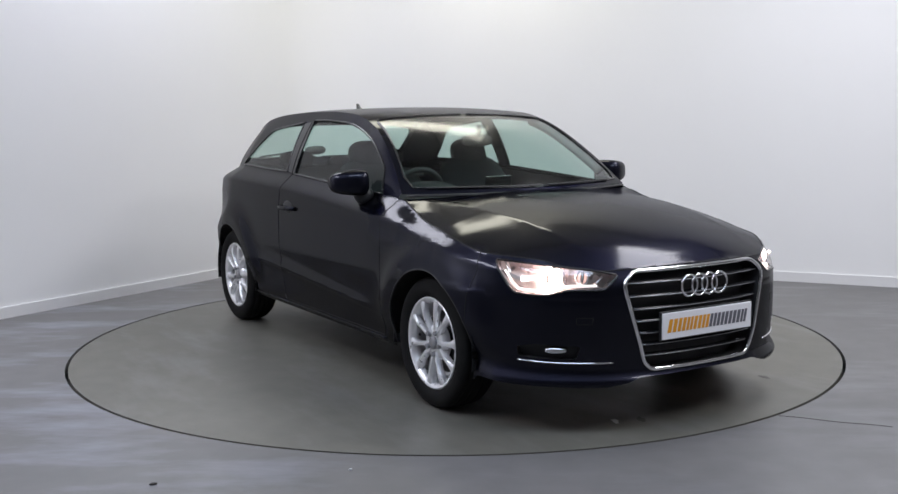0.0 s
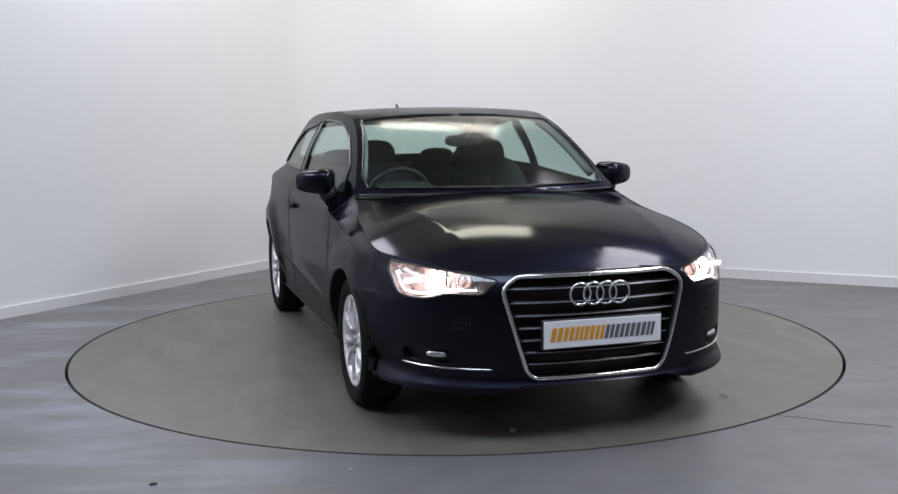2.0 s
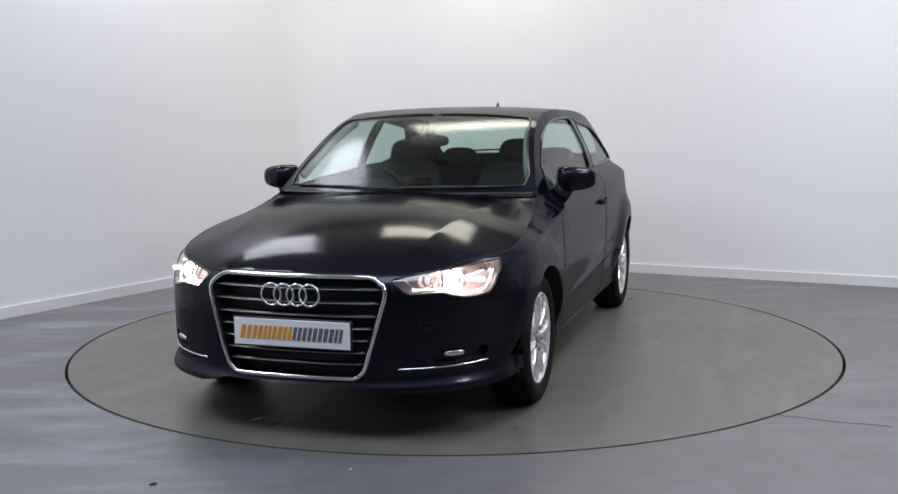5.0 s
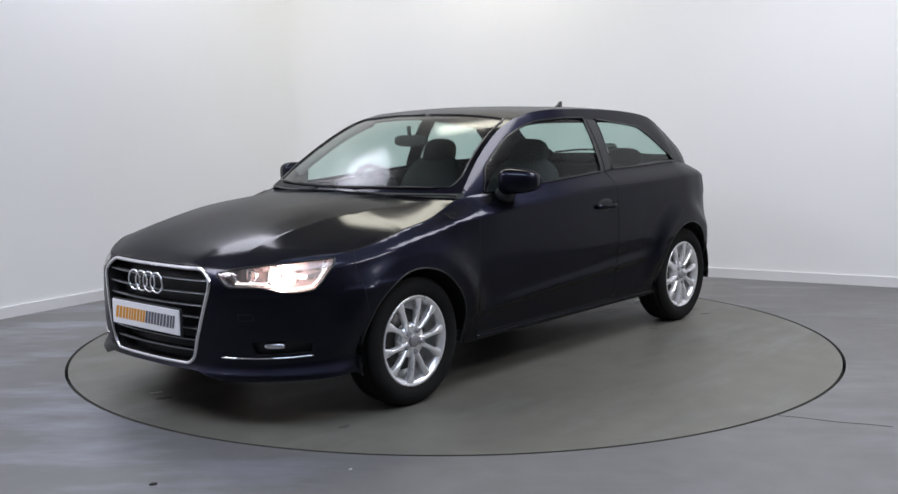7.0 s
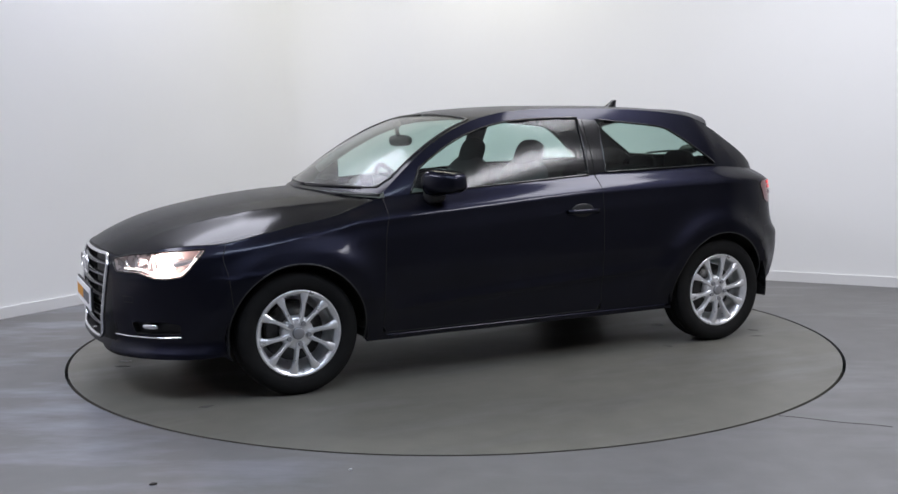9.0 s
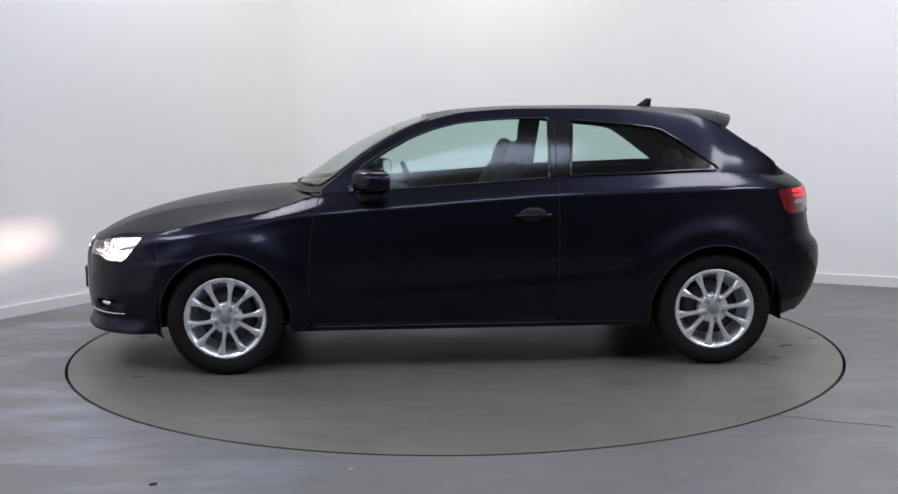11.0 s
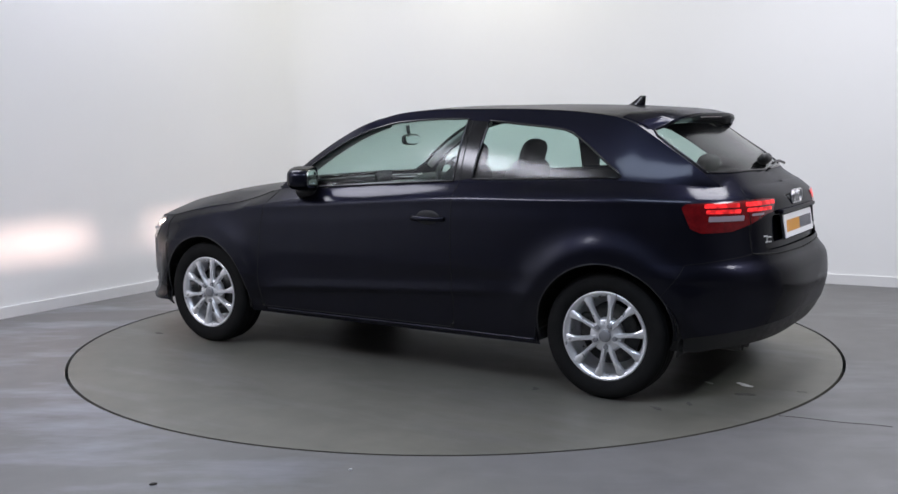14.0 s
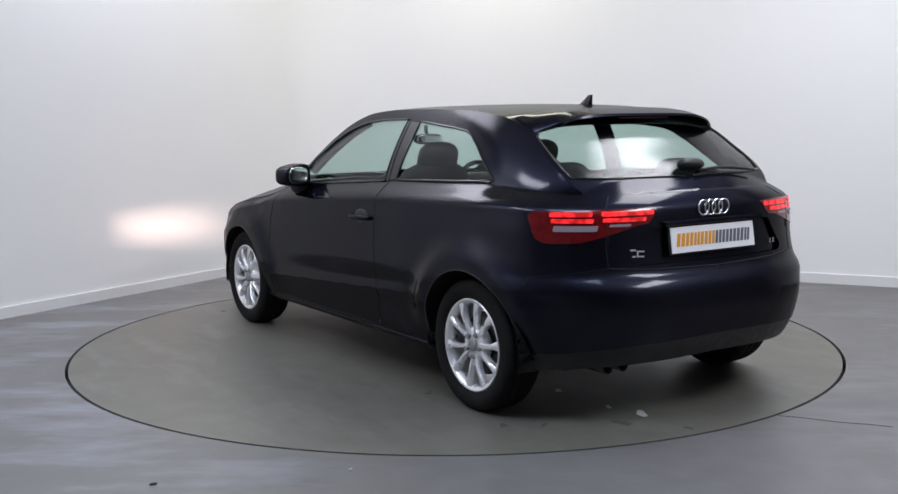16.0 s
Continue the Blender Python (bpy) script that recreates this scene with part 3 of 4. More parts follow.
def half_round(points, r, axis=0.0):
    """Rounds an outline that is mirrored about axis and gives back its half on the points' side."""
    P = np.array(points, float)
    M = P[::-1] * (-1, 1) + (2 * axis, 0)
    side = 1 if P[0, 0] > axis else -1
    R = rounded(np.vstack([P, M]), r)
    R = R[(R[:, 0] - axis) * side > 0.002]
    return np.vstack([[(axis, P[0, 1])], R, [(axis, P[-1, 1])]])


GRILLE = half_round([(qf(0.35), 0.690), (qf(0.412), 0.645), (qf(0.315), 0.30), (qf(0.28), 0.272)], 0.03)
FOG = rounded([(0.60, 0.384), (0.79, 0.392), (0.875, 0.38), (0.868, 0.335), (0.62, 0.326)], 0.014)
SPLIT = qr(0.605)            # joint of quarter panel and tailgate
TAIL = rounded([(4.447, 0.920), (4.478, 0.937), (4.767, 0.944), (4.954, 0.946), (5.092, 0.940), (5.037, 0.880), (4.976, 0.875), (4.835, 0.836),
                (4.705, 0.807), (4.545, 0.803), (4.490, 0.824)], 0.010)


def clipped(poly, q0, below):
    """The part of an outline on one side of the upright line q0."""
    out = []
    P = [tuple(p) for p in poly]
    ok = lambda p: (p[0] < q0) == below
    for a, b in zip(P, P[1:] + P[:1]):
        if ok(a):
            out.append(a)
        if ok(a) != ok(b):
            t = (q0 - a[0]) / (b[0] - a[0])
            out.append((q0, a[1] + t * (b[1] - a[1])))
    return out


TAIL_OUT, TAIL_IN = clipped(TAIL, SPLIT - 0.004, True), clipped(TAIL, SPLIT + 0.004, False)
SHOULDER_LINE = [(qs(x), min(float(SHOULDER(x)), float(TOP(x)) - 0.06)) for x in np.linspace(1.66, -1.98, 150)]
LOW_LINE = [(qs(x), 0.428 - 0.058 * x) for x in np.linspace(0.9, -0.9, 80)]
LOW_LINE_2 = [(q, z - 0.025) for q, z in LOW_LINE]
RECESS = half_round([(qr(0.40), 0.862), (qr(0.50), 0.732), (qr(0.47), 0.706)], 0.02, Q3)
DOOR_R, DOOR_F = -0.46, 0.84


def body(car):
    bottom = 0.224
    # front bumper and fascia, up to the front wheel arch
    topline = [(q, float(top_q(q))) for q in np.linspace(qf(0.0), qs(1.672), 24)]
    bump_edge = [(qs(1.672), 0.70), (qs(1.64), 0.63), (qs(1.62), 0.45)]
    a0 = arc_points(AXLE, HUB_Z, ARCH_F, -17, 28, 10)
    outline = topline + bump_edge + to_q(a0[::-1]) + [(qs(1.66), 0.226), (0.90, 0.217), (0.70, 0.215), (0.48, 0.210), (0.40, 0.226), (0.33, 0.246), (0.0, 0.248)]
    part("front_bumper", sheet("front_bumper", outline, [LAMP, GRILLE, FOG], 0.017, shell, PAINT, both=True), None, car)
    # front wing: behind the bumper, over the wheel, to the door
    for side in (False, True):
        up = to_q(arc_points(AXLE, HUB_Z, ARCH_F, 28, 190, 30))
        wing = ([(qs(1.672), float(TOP(1.672)))] + bump_edge + up + [(qs(0.945), bottom), (qs(0.86), bottom), (qs(0.86), 0.46), (qs(DOOR_F), 0.75)]
                + [(qs(x), float(TOP(x))) for x in np.linspace(0.80, 1.66, 30)])
        part("front_wing", sheet("front_wing", wing, [], 0.016, shell, PAINT, side, lines=(SHOULDER_LINE, LOW_LINE, LOW_LINE_2)), None, car)
        door = ([(qs(x), float(TOP(x))) for x in np.linspace(0.80, DOOR_R, 30)] + [(qs(DOOR_R), 0.30), (qs(DOOR_R + 0.03), 0.262), (qs(0.84), 0.262), (qs(0.86), 0.30), (qs(0.86), 0.46), (qs(DOOR_F), 0.75)])
        door_ob = part("door", sheet("door", door, [], 0.015, shell, PAINT, side, lines=(SHOULDER_LINE, LOW_LINE, LOW_LINE_2)), None, car)
        sill = [(qs(0.86), 0.262), (qs(-0.47), 0.262), (qs(-0.95), 0.262), (qs(-0.955), bottom), (qs(0.86), bottom)]
        part("sill", sheet("sill", sill, [], 0.016, shell, PAINT, side), None, car)
        ledge = shell(dense([(qs(0.84), 0.246), (qs(-0.93), 0.246)], 0.03, False), 0.001)
        part("sill_ledge", tube_mesh("sill_ledge", flip_y(ledge) if side else ledge, 0.007, PAINT, 8), None, car)
        rear_up = to_q(arc_points(-AXLE, HUB_Z, ARCH_R, -7, 143, 30))
        quarter = ([(q, float(top_q(q))) for q in np.linspace(qs(DOOR_R), SPLIT, 60)] + [(SPLIT, 0.93), (SPLIT, 0.79), (SPLIT, 0.70), (qs(-1.70), 0.66)]
                   + rear_up[::-1] + [(qs(-0.95), 0.262), (qs(DOOR_R), 0.262)])
        part("rear_quarter", sheet("rear_quarter", quarter, [TAIL_OUT], 0.016, shell, PAINT, side, lines=(SHOULDER_LINE, LOW_LINE, LOW_LINE_2)), None, car)
        # joints
        seam(car, [(qs(0.80), float(TOP(0.80))), (qs(DOOR_F), 0.75), (qs(0.86), 0.46), (qs(0.86), 0.30), (qs(0.84), 0.262), (qs(DOOR_R + 0.03), 0.262), (qs(DOOR_R), 0.30), (qs(DOOR_R), float(TOP(DOOR_R)))], shell, side)
        seam(car, bump_edge + to_q([a0[-1]]), shell, side)
        seam(car, [(qs(1.672), 0.70), (qs(1.672), 0.755)], shell, side)
        seam(car, [(SPLIT, 0.995), (SPLIT, 0.79), (SPLIT, 0.70)], shell, side)
        seam(car, [(SPLIT, 0.70), (qs(-1.70), 0.66), rear_up[-1]], shell, side, 0.0012)
        # bonnet joint
        seam(car, [(q, float(top_q(q))) for q in np.linspace(0.01, qs(0.86), 60)], shell, side, 0.003)
        # wheel arch lips and liners
        for cx, r, lo, hi in ((AXLE, ARCH_F, -17, 190), (-AXLE, ARCH_R, -7, 187)):
            P = shell(np.array(to_q(arc_points(cx, HUB_Z, r, lo, hi, 50)))) - (0, 0.004, 0)
            if side:
                P = P * np.array([1, -1, 1])
            # black instead of body paint: the edge's shade is put into its colour
            part("arch_lip", tube_mesh("arch_lip", P, 0.005, BLACK, 8), None, car)
            V, F = [], []
            ring = arc_points(cx, HUB_Z, r + 0.012, -10, 190, 36)
            for yy in (0.89, 0.86, 0.58, 0.55):
                V += [(x, -yy if side else yy, max(z, 0.228)) for x, z in ring] if yy > 0.57 else [(cx, -yy if side else yy, HUB_Z)] * len(ring)
            # the outer row follows the body side
            B = shell(np.array([(qs(x), max(z, 0.2)) for x, z in ring]), 0.012)
            for i in range(len(ring)):
                V[i] = (ring[i][0], -B[i, 1] if side else B[i, 1], max(ring[i][1], 0.228))
            n = len(ring)
            F = [(k * n + i, k * n + i + 1, (k + 1) * n + i + 1, (k + 1) * n + i) for k in range(3) for i in range(n - 1)]
            part("wheel_arch_liner", mesh_of("wheel_arch_liner", V, F, BLACK), None, car, "black plastic wheel arch liner")
    # rear bumper
    rear = ([(Q3, 0.676), (qr(0.40), 0.684), (SPLIT, 0.70), (qs(-1.70), 0.66)] + to_q(arc_points(-AXLE, HUB_Z, ARCH_R, 143, 180, 8))
            + [(4.481, 0.325), (4.689, 0.351), (4.894, 0.369), (5.208, 0.380), (Q3, 0.383)])
    part("rear_bumper", sheet("rear_bumper", rear, [], 0.024, shell, PAINT, both=True), None, car)
    # hatch lower panel
    hatch = ([(q, float(top_q(q))) for q in np.linspace(SPLIT, Q3, 16)] + [(Q3, 0.676), (qr(0.40), 0.684), (SPLIT, 0.70), (SPLIT, 0.79), (SPLIT, 0.93)])
    tail_hatch = part("tailgate", sheet("tailgate", hatch, [TAIL_IN, RECESS], 0.024, shell, PAINT, both=True), None, car)
    part("plate_recess", sheet("plate_recess", RECESS, [], 0.03, shell_in(0.018), PAINT, both=True), None, tail_hatch)
    for side in (False, True):
        seam(car, [(Q3 - 0.001, 0.677), (qr(0.40), 0.685), (SPLIT, 0.70)], shell, side, 0.004)
    # bonnet
    edge = [(p[0], p[1]) for p in _edge if p[0] > 0.80][::6]
    cowl = [(1.0 - 0.2 * (y / 0.735) ** 2 + 0.012, y) for y in np.linspace(0.72, 0, 14)]
    part("bonnet", sheet("bonnet", edge + cowl, [], 0.02, bonnet_surface, PAINT, both=True, lines=[[(x, crease_y(x)) for x in np.linspace(0.9, 1.93, 60)]]), None, car)
    # roof with pillars: the top, the screens' openings cut out
    SCREEN = screen_outline()
    REAR = rear_glass_outline()
    rail = [(x, float(RAIL_Y(x))) for x in np.linspace(0.80, -1.76, 70)]
    tail_edge = [(p[0], p[1]) for p in _edge if p[0] < -1.765][::4]
    cowl_line = [(1.0 - 0.2 * (y / 0.722) ** 2, y) for y in np.linspace(0.0, 0.71, 14)]
    part("roof", sheet("roof", cowl_line + rail + tail_edge + [(float(_edge[-1, 0]), 0.0)], [SCREEN, REAR], 0.02, roof_surface, PAINT, both=True), None, car)
    part("windscreen", sheet("windscreen", SCREEN, [], 0.04, lambda P: roof_surface(P) - (0, 0, 0.002), WINDOW, both=True), None, car, "clear tinted windscreen")
    part("rear_window", sheet("rear_window", REAR, [], 0.04, lambda P: roof_surface(P) - (0, 0, 0.002), WINDOW, both=True), None, car, "tinted rear window")
    # dark ceramic borders of the screens
    for nm, poly in (("windscreen_seal", SCREEN), ("rear_window_seal", REAR)):
        for side in (False, True):
            P = roof_surface(np.array([p for p in dense(poly, 0.03) if p[1] > 0.004])) + (0, 0, 0.001)
            if side:
                P = P * np.array([1, -1, 1])
            part(nm, tube_mesh(nm, P, 0.006, GLOSS_BLACK, 6), None, car)
    # sides of the greenhouse
    win_f, win_q = side_windows()
    for side in (False, True):
        low = [(x, float(edge_z(x))) for x in np.linspace(0.79, -1.76, 60)]
        high = [(x, float(RAIL_Z(x))) for x in np.linspace(-1.755, 0.79, 90)]
        part("pillar_frame", sheet("pillar_frame", low + high, [win_f, win_q], 0.017, side_surface, PAINT, side, flip=True), None, car)
        part("door_window", sheet("door_window", win_f, [], 0.05, lambda P: side_surface(P, 0.006), SIDE_GLASS, side, flip=True), None, car, "tinted door window")
        part("quarter_window", sheet("quarter_window", win_q, [], 0.05, lambda P: side_surface(P, 0.006), SIDE_GLASS, side, flip=True), None, car, "tinted fixed rear side window")
        for poly in (win_f, win_q):
            P = side_surface(dense(poly, 0.03)) + (0, 0.001, 0)
            if side:
                P = P * np.array([1, -1, 1])
            part("window_seal", tube_mesh("window_seal", P, 0.0065, GLOSS_BLACK, 6, True), None, car)
        # black pillar cover between the side windows
        bp = [(-0.427, 1.014), (-0.526, 1.026), (-0.554, 1.312), (-0.438, 1.322)]
        part("pillar_cover", sheet("pillar_cover", bp, [], 0.03, lambda P: side_surface(P, -0.0035), GLOSS_BLACK, side, flip=True), None, car, "gloss black pillar cover")
        seam(car, [(-0.46, float(edge_z(-0.46))), (-0.46, 1.32)], lambda P: side_surface(P, -0.004), side)
    # underside
    bm = box(3.4, 1.2, 0.06, (0.05, 0, 0.24), 0.02)
    box(1.78, 1.64, 0.05, (0.0, 0, 0.245), 0.015, bm)
    part("underbody", bm, BLACK, car, "black underbody")
    bm = box(0.3, 0.62, 0.03, (1.955, 0, 0.242), 0.01)
    part("front_splitter", bm, BLACK, car, "black lower lip")


def screen_outline():
    base = [(0.975 - 0.2 * (y / 0.70) ** 2, y) for y in np.linspace(0.0, 0.655, 12)]
    up = [(x, float(RAIL_Y(x)) - 0.035) for x in np.linspace(0.72, 0.26, 14)]
    head = [(0.215 + 0.02 * (1 - (y / 0.56) ** 2), y) for y in np.linspace(0.545, 0.0, 10)]
    return np.array(base + up + head)


def rear_glass_outline():
    head = [(-1.42, y) for y in np.linspace(0.0, 0.555, 8)]
    down = [(x, float(RAIL_Y(x)) - 0.026) for x in np.linspace(-1.45, -1.68, 8)]
    low = [(-1.808 + 0.118 * (y / 0.62) ** 2, y) for y in np.linspace(0.60, 0.0, 12)]
    return np.array(head + down + low)


def side_windows():
    f_top = [(x, float(RAIL_Z(x)) - 0.052) for x in np.linspace(-0.43, 0.58, 30)]
    f_low = [(x, float(edge_z(x)) + 0.002) for x in np.linspace(0.655, -0.419, 16)]
    q_top = [(-0.562, 1.318), (-0.66, 1.308), (-0.757, 1.298), (-0.906, 1.284), (-1.0, 1.271)]
    q_back = [(-1.05, 1.254), (-1.143, 1.196), (-1.246, 1.12), (-1.322, 1.066), (-1.335, 1.05), (-1.318, 1.041)]
    q_low = [(x, float(edge_z(x)) + 0.01) for x in np.linspace(-1.28, -0.533, 12)]
    return np.array(f_top + f_low), np.array(q_top + q_back + q_low)


def wheel(car, x, y, left):
    """Alloy wheel with ten spokes; its outer face looks along +y before it is turned to its side."""
    hub = part("wheel", mesh_of("wheel", *lathe([(0.150, -0.11), (0.196, -0.10), (0.190, -0.03), (0.184, 0.0), (0.194, 0.018), (0.207, 0.028), (0.213, 0.029), (0.2155, 0.024), (0.210, -0.08)], 72), ALLOY), None, car,
               "silver alloy wheel with ten spokes", pose(x, y, HUB_Z, 0, 0, 0 if left else 180))
    prof = [(0.206, 0.015), (0.217, 0.026), (0.228, 0.034), (0.250, 0.041), (0.275, 0.040), (0.292, 0.030), (0.302, 0.018), (0.3035, 0.005),
            (0.3005, 0.002), (0.3005, -0.004), (0.3045, -0.006), (0.305, -0.035), (0.301, -0.038), (0.301, -0.044), (0.305, -0.047), (0.305, -0.075), (0.301, -0.078), (0.301, -0.084), (0.3045, -0.087), (0.303, -0.115), (0.298, -0.135), (0.28, -0.158), (0.25, -0.162), (0.21, -0.14)]
    part("tyre", mesh_of("tyre", *lathe(prof, 96), RUBBER), None, hub, "black rubber tyre")
    # one spoke: a tapering, slightly bent bar from the hub to the rim, leaning to one side
    for i in range(10):
        a = math.radians(36 * i + 99.5)
        lean = -0.07 if i % 2 else 0.07
        V, F = [], []
        n = 9
        for k in range(n):
            s = k / (n - 1)
            r = 0.045 + s * 0.162
            ang = a + lean * (1 - s) * 1.25
            w = 0.0125 - 0.003 * math.sin(math.pi * min(1, s * 1.15)) + 0.013 * (max(0, s - 0.55) / 0.45) ** 1.5
            d = 0.016 + 0.022 * math.sin(math.pi * 0.5 * s) - 0.016 * s * s
            c, e = math.cos(ang), math.sin(ang)
            for off, dep in ((-w, d - 0.03), (-w, d - 0.006), (-w * 0.55, d), (w * 0.55, d), (w, d - 0.006), (w, d - 0.03)):
                V.append((r * c - off * e, dep, r * e + off * c))
        for k in range(n - 1):
            for j in range(6):
                l = (j + 1) % 6
                F.append((k * 6 + j, k * 6 + l, (k + 1) * 6 + l, (k + 1) * 6 + j))
        me = mesh_of("spoke", V, F, ALLOY)
        bm = bmesh.new()
        bm.from_mesh(me)
        bmesh.ops.recalc_face_normals(bm, faces=bm.faces)
        bm.to_mesh(me)
        bm.free()
        me.set_sharp_from_angle(angle=radians(40))
        part("spoke", me, None, hub)
    part("hub", mesh_of("hub", *lathe([(0.0, 0.012), (0.070, 0.012), (0.080, 0.006), (0.084, -0.03)], 40), ALLOY), None, hub)
    part("hub_cap", mesh_of("hub_cap", *lathe([(0.0, 0.024), (0.024, 0.024), (0.029, 0.021), (0.031, 0.01)], 30), CAP_GREY), None, hub, "round grey hub cap")
    for i in range(5):
        a = math.radians(72 * i + 118)
        bm = bmesh.new()
        bmesh.ops.create_cone(bm, cap_ends=True, segments=12, radius1=0.013, radius2=0.011, depth=0.02, matrix=pose(0.053 * math.cos(a), 0.017, 0.053 * math.sin(a), -90))
        part("bolt", bm, CAP_GREY, hub)
    part("brake_disc", mesh_of("brake_disc", *lathe([(0.05, -0.05), (0.145, -0.05), (0.145, -0.07), (0.05, -0.07)], 48), STEEL), None, hub, "grey steel brake disc")
    part("brake_caliper", box(0.07, 0.05, 0.14, (0.115, -0.055, 0.02), 0.012), STEEL, hub)
    bm = bmesh.new()
    bmesh.ops.create_cone(bm, cap_ends=True, segments=32, radius1=0.19, radius2=0.19, depth=0.01, matrix=pose(0, -0.12, 0, 90))
    part("backplate", bm, BLACK, hub)
    return hub


# ---------------------------------------------------------------- the car's fittings
def flip_y(P):
    return np.asarray(P, float) * np.array([1, -1, 1])


def skirt(name, poly, d0, d1, mat, side, place=shell, closed=True):
    """The wall of a recess: a band between two depths of one outline."""
    D = dense(poly, 0.02, closed)
    A, B = place(D, d0), place(D, d1)
    if side:
        A, B = flip_y(A), flip_y(B)
    n = len(D)
    F = [(i, (i + 1) % n, n + (i + 1) % n, n + i) for i in range(n if closed else n - 1)]
    return mesh_of(name, np.vstack([A, B]), F, mat)


def ring(r, thick, n=40, k=10):
    """A ring in the y-z plane."""
    return tube([(0, r * math.cos(2 * math.pi * i / n), r * math.sin(2 * math.pi * i / n)) for i in range(n)], thick, k, True)


def headlamp(car, side):
    lamp = part("headlamp", sheet("headlamp", LAMP, [], 0.02, shell_in(0.085), BOWL, side), None, car, "lit clear headlamp with a chrome reflector")
    part("lamp_wall", skirt("lamp_wall", LAMP, 0.006, 0.088, BOWL, side), None, lamp)
    part("lens", sheet("lens", LAMP, [], 0.03, shell_in(0.001), LENS, side), None, lamp, "clear lamp cover")
    part("lamp_rim", tube_mesh("lamp_rim", flip_y(shell(dense(LAMP, 0.02), 0.002)) if side else shell(dense(LAMP, 0.02), 0.002), 0.005, GLOSS_BLACK, 6, True), None, lamp)
    sg = -1 if side else 1
    # running lamp along the lower and outer edge
    low = [(0.53, 0.634), (0.65, 0.634), (0.74, 0.613), (0.80, 0.611), (0.875, 0.618), (0.905, 0.645), (0.93, 0.69)]
    P = shell(dense(low, 0.02, False), 0.026)
    part("running_lamp", tube_mesh("running_lamp", flip_y(P) if side else P, 0.0045, DAYLAMP, 8), None, lamp, "lit white running lamp strip")
    # two round reflectors; the outer one is the lit beam
    for y, z, x, r, lit in ((0.612, 0.662, 1.925, 0.044, True), (0.522, 0.662, 1.985, 0.030, False)):
        V, F = lathe([(r, 0.0), (r * 0.93, -0.012), (r * 0.7, -0.035), (r * 0.52, -0.042)], 32)
        V = [(v[1] + x, v[0] + sg * y, v[2] + z) for v in V]
        part("reflector", mesh_of("reflector", V, F, REFLECTOR), None, lamp)
        part("bezel", mesh_of("bezel", [(p[0] + x, p[1] + sg * y, p[2] + z) for p in ring(r, 0.005)[0]], ring(r, 0.005)[1], CHROME), None, lamp)
        V, F = cushion(0.012, r * (1.05 if lit else 0.6), r * (0.94 if lit else 0.6), 3.0 if lit else 2.0, 10, 18)
        part("bulb", mesh_of("bulb", [(v[0] + x - 0.03, v[1] + sg * y, v[2] + z) for v in V], F, LIT_CUP if lit else LIT_PINK), None, lamp)
    for q0, z0, q1, z1 in ((0.50, 0.668, 0.54, 0.638), (0.575, 0.694, 0.60, 0.636), (0.665, 0.706, 0.675, 0.632), (0.93, 0.722, 0.90, 0.66)):
        P = shell(dense([(q0, z0), (q1, z1)], 0.01, False), 0.04)
        part("reflector_fin", tube_mesh("reflector_fin", flip_y(P) if side else P, 0.005, CHROME, 8, False, 1.8), None, lamp, "chrome fin")
    # the beam: a hot panel in a box open ahead, both added to shape it
    bx, by, bz = 1.775, sg * 0.716, 0.664
    tip = 1.865
    V = []
    for x, cy, hy, hz, dz in ((bx, by, 0.030, 0.009, 0.010), (tip, by - sg * 0.006, 0.036, 0.008, -0.002)):
        V += [(x, cy - hy, bz + dz - hz), (x, cy + hy, bz + dz - hz), (x, cy + hy, bz + dz + hz), (x, cy - hy, bz + dz + hz)]
    F = [(k, (k + 1) % 4, 4 + (k + 1) % 4, 4 + k) for k in range(4)] + [(3, 2, 1, 0)]
    part("beam_shaft", mesh_of("beam_shaft", V, F, SHAFT, False), None, lamp)
    e = 0.002
    V = [(bx + e, by - 0.029, bz + 0.003), (bx + e, by + 0.029, bz + 0.003), (bx + e, by + 0.029, bz + 0.017), (bx + e, by - 0.029, bz + 0.017)]
    part("beam_panel", mesh_of("beam_panel", V, [(0, 1, 2, 3)], BEAM_GLOW, False), None, lamp, "glowing panel added to throw the headlamp beam")


